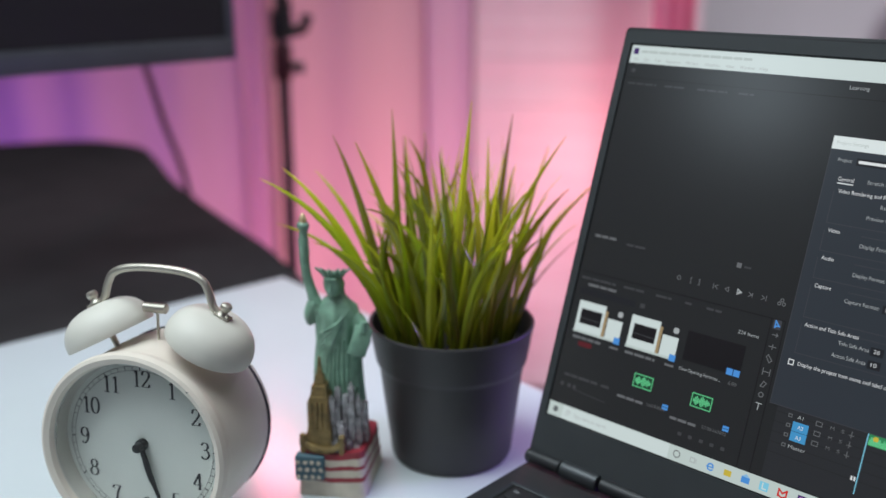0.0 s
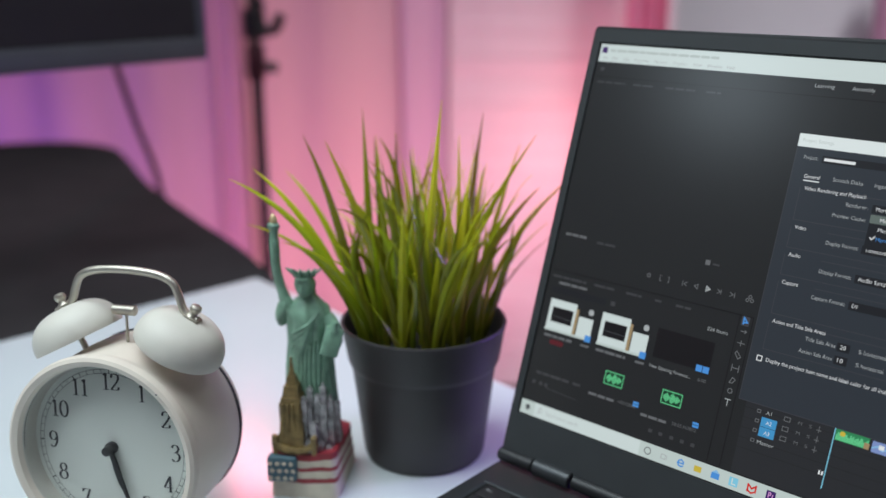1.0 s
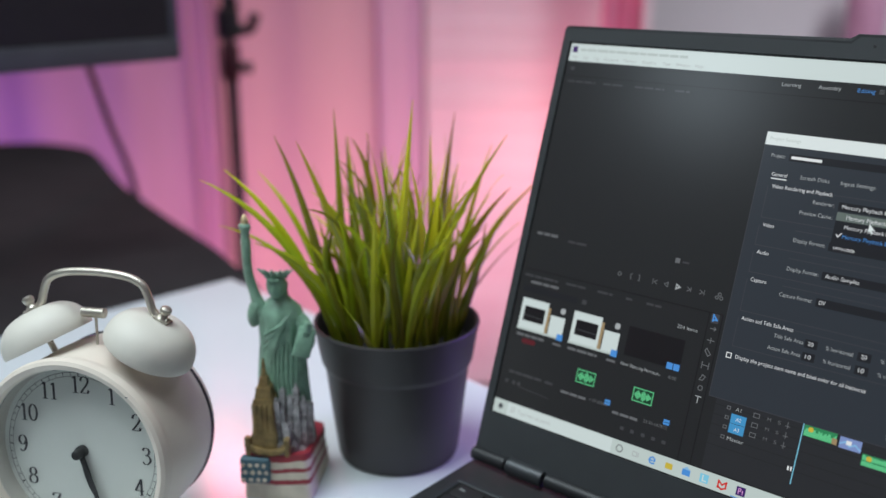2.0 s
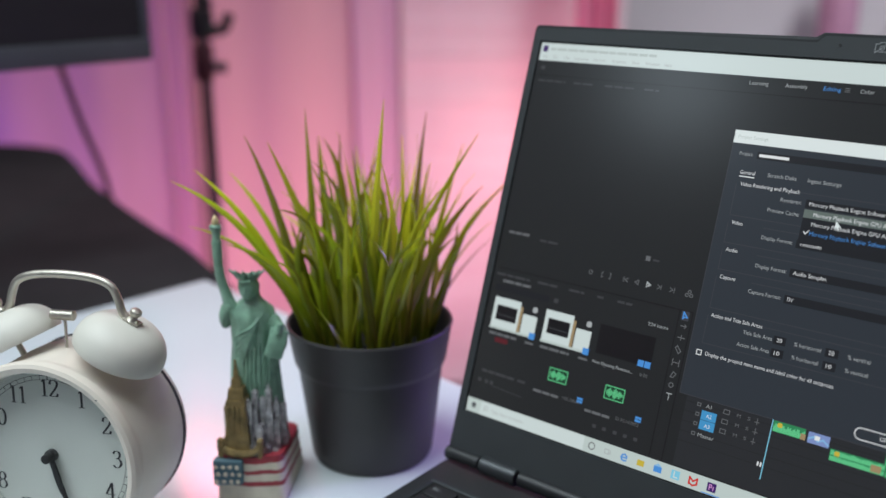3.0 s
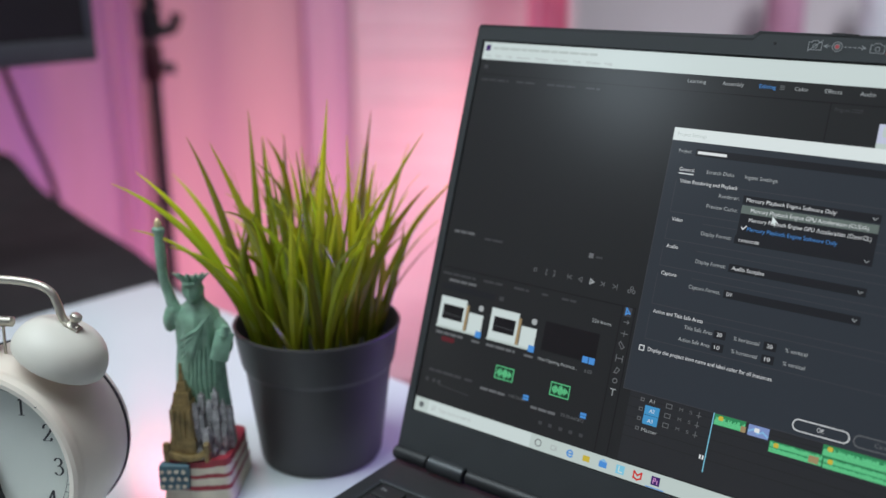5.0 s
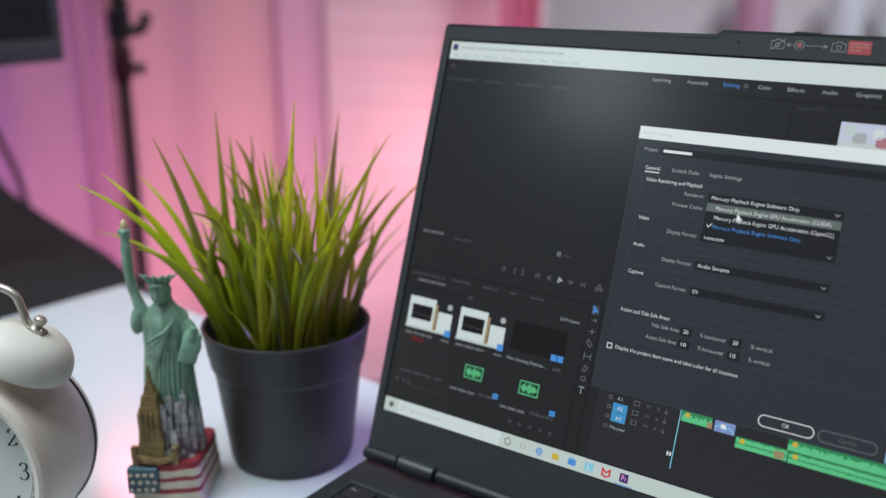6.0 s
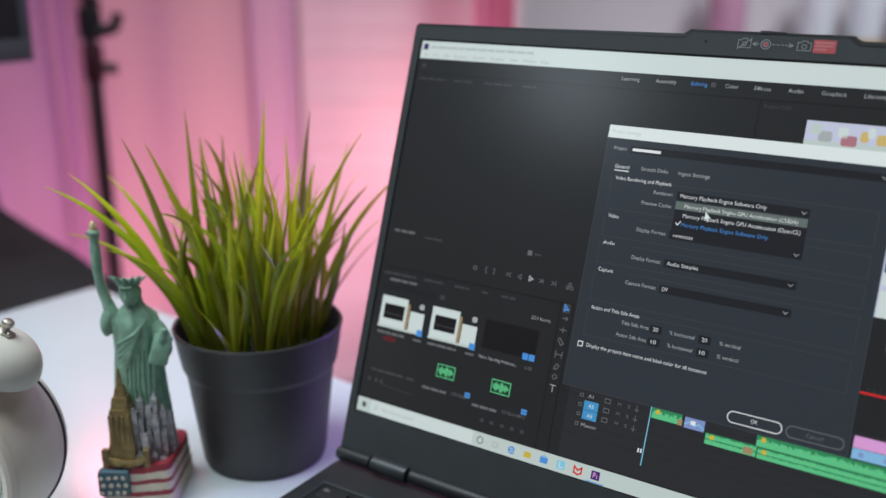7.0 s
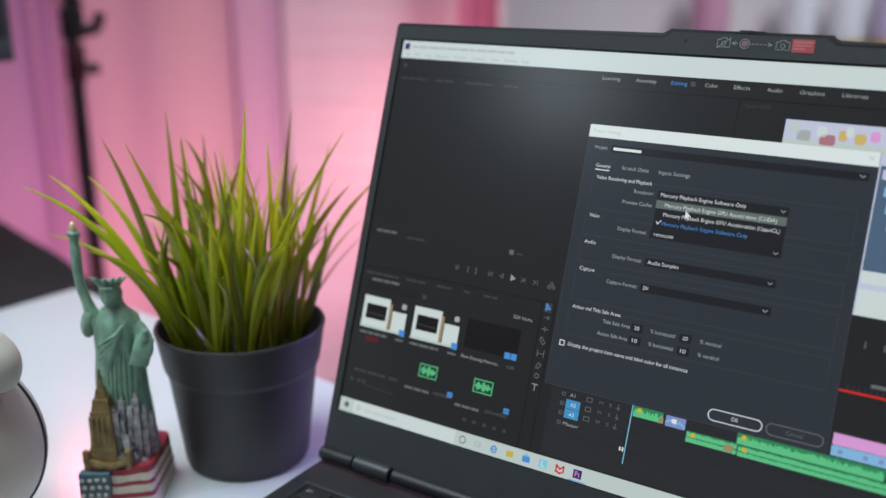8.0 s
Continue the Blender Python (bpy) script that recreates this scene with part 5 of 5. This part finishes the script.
word("General", 655, 293, D_TEXT, 38, 9.5, 7)
strokes("tab_underline", [[(656, 299), (692, 299)]], 2.6, D_TEXT, 7)
word("Scratch Disks", 725, 292, D_GREY, 70, 9.5, 7)
word("Ingest Settings", 822, 292, D_GREY, 78, 9.5, 7)
for x0, x1, ya, yb in ((652, 1286, 318, 397), (652, 1286, 416, 466), (652, 1286, 484, 534), (652, 1286, 552, 632), (652, 1286, 650, 722)):
    strokes("group_box", [[(x0, ya), (x0, yb), (x1, yb), (x1, ya), (x0 + 90, ya)]], 1.3, D_LINE, 6)
word("Video Rendering and Playback", 662, 322, D_TEXT, 148, 9.5, 7)
word("Renderer:", 768, 346, D_GREY, 50, 9.5, 7)
patch("field", 828, 332, 1142, 352, D_FIELD, 6)
word("Mercury Playback Engine Software Only", 837, 346, D_TEXT, 208, 9.5, 7)
word("Preview Cache:", 742, 375, D_GREY, 78, 9.5, 7)
patch("drop_list", 829, 354, 1142, 436, D_FIELD, 8)
patch("drop_choice", 829, 355, 1141, 375, D_HOVER, 9)
word("Mercury Playback Engine GPU Acceleration (CUDA)", 852, 370, D_TEXT, 268, 9.5, 10)
word("Mercury Playback Engine GPU Acceleration (OpenCL)", 852, 393, D_TEXT, 278, 9.5, 10)
word("Mercury Playback Engine Software Only", 852, 415, D_BLUE, 208, 9.5, 10)
strokes("check_mark", [[(838, 408), (842, 413), (849, 404)]], 2.2, D_TEXT, 10)
bm = bmesh.new()
bm.faces.new([bm.verts.new((x * U, -y * U, 0.0002 + LAYER * 12)) for x, y in ((906, 371), (906, 391), (911, 387), (914, 393), (917, 392), (914, 386), (920, 385))])
bmesh.ops.transform(bm, matrix=UP, verts=bm.verts)
part("pointer", bm, D_TITLE, display, "white arrow pointer", smooth=False, flat=True)
for title, y, lab, lx, lw, value, vw in (("Video", 415, "Display Format:", 742, 76, "Timecode", 52), ("Audio", 483, "Display Format:", 742, 76, "Audio Samples", 78), ("Capture", 552, "Capture Format:", 738, 80, "DV", 14)):
    word(title, 661, y + 4, D_TEXT, {"Video": 28, "Audio": 30, "Capture": 40}[title], 9.5, 7)
    yy = {"Video": 439, "Audio": 509, "Capture": 573}[title]
    word(lab, lx, yy + 4, D_GREY, lw, 9.5, 7)
    patch("field", 826, yy - 10, 1142, yy + 10, D_FIELD, 6)
    word(value, 834, yy + 4, D_TEXT, vw, 9.5, 7)
    strokes("arrow_down", [[(1124, yy - 2), (1129, yy + 3), (1134, yy - 2)]], 1.5, D_GREY, 7)
strokes("arrow_down", [[(1124, 340), (1129, 345), (1134, 340)]], 1.5, D_GREY, 7)
strokes("arrow_down", [[(1278, 240), (1283, 245), (1288, 240)]], 1.5, D_GREY, 7)
word("Action and Title Safe Areas", 660, 654, D_TEXT, 130, 9.5, 7)
for lab, lx, lw, y, value in (("Title Safe Area", 747, 72, 673, "20"), ("Action Safe Area", 738, 80, 704, "10")):
    word(lab, lx, y + 4, D_GREY, lw, 9.5, 7)
    for x in (826, 948):
        patch("field", x - 4, y - 10, x + 26, y + 10, D_FIELD, 6)
        word(value, x + 4, y + 4, D_TEXT, 13, 9.5, 7)
    word("% horizontal", 872, y + 4, D_GREY, 62, 9.5, 7)
    word("% vertical", 995, y + 4, D_GREY, 50, 9.5, 7)
strokes("check_box", [[(643, 741), (655, 741), (655, 753), (643, 753), (643, 741)]], 2.2, D_TEXT, 7)
word("Display the project item name and label color for all instances", 666, 751, D_TEXT, 312, 9.5, 7)
for x0, x1, body, bw, mat in ((1044, 1168, "OK", 16, D_TEXT), (1178, 1302, "Cancel", 36, D_DIM)):
    out = rounded(x0, 820, x1, 846, 12.9, 6)
    strokes("button", [out + out[:1]], 2.2, mat, 7)
    word(body, (x0 + x1 - bw) / 2, 837, mat, bw, 9.5, 7)
# taskbar
patch("taskbar", 0, 1040, 1920, 1080, D_TASK, 6)
patch("search_box", 48, 1041, 391, 1079, D_WHITE, 7)
strokes("start_icon", [[(19, 1056), (30, 1056)], [(19, 1062), (30, 1062)], [(24.5, 1053), (24.5, 1066)]], 4.6, D_LINE, 8)
strokes("search_icon", [circle(68, 1058, 6, 10), [(64, 1063), (60, 1068)]], 1.8, D_GREY, 8)
word("Type here to search", 86, 1065, D_GREY, 110, 10, 8)
strokes("ring_icon", [circle(416, 1060, 9, 14)], 2.6, D_DIM, 8)
strokes("task_icon", [[(456, 1055), (468, 1055), (468, 1066), (456, 1066), (456, 1055)], [(472, 1056), (472, 1065)]], 2, D_GREY, 8)
strokes("web_icon", [[(505, 1061), (520, 1061), (519, 1056), (513, 1052), (507, 1055), (504, 1061), (507, 1067), (514, 1069), (519, 1067)]], 3.8, D_BLUE, 8)
patch("folder_icon", 550, 1053, 570, 1068, D_YELLOW, 8, 2)
patch("mail_icon", 597, 1054, 619, 1069, D_BLUE, 8)
bm = bmesh.new()
bm.faces.new([bm.verts.new((x * U, -y * U, 0.0002 + LAYER * 8)) for x, y in ((597, 1053.8), (608, 1046), (619, 1053.8))])
bmesh.ops.transform(bm, matrix=UP, verts=bm.verts)
part("mail_flap", bm, D_SKY, display, smooth=False, flat=True)
patch("tile_icon", 645, 1049, 668, 1071, D_CYAN, 8)
strokes("tile_mark", [[(653, 1053), (653, 1066), (662, 1066)]], 3, D_WHITE, 9)
strokes("shield_icon", [[(694, 1068), (694, 1052), (704, 1060), (714, 1052), (714, 1066), (704, 1071), (694, 1066)]], 4.2, D_RED, 8)
patch("app_tile", 741, 1049, 764, 1071, D_PURPLE, 8)
strokes("app_mark", [[(747, 1066), (747, 1054), (752, 1054), (752, 1060), (747, 1060)], [(757, 1058), (757, 1066)]], 2, D_PINK, 9)
strokes("task_underline", [[(730, 1078), (776, 1078)]], 2.4, D_BLUE, 8)
for k in range(6):
    patch("tray_icon", 1640 + 30 * k, 1054, 1652 + 30 * k, 1066, D_LINE, 8)
dashes("clock_print", 1830, 1053, 50, D_LINE, 6, 8)
dashes("clock_print", 1822, 1068, 66, D_LINE, 6, 8)
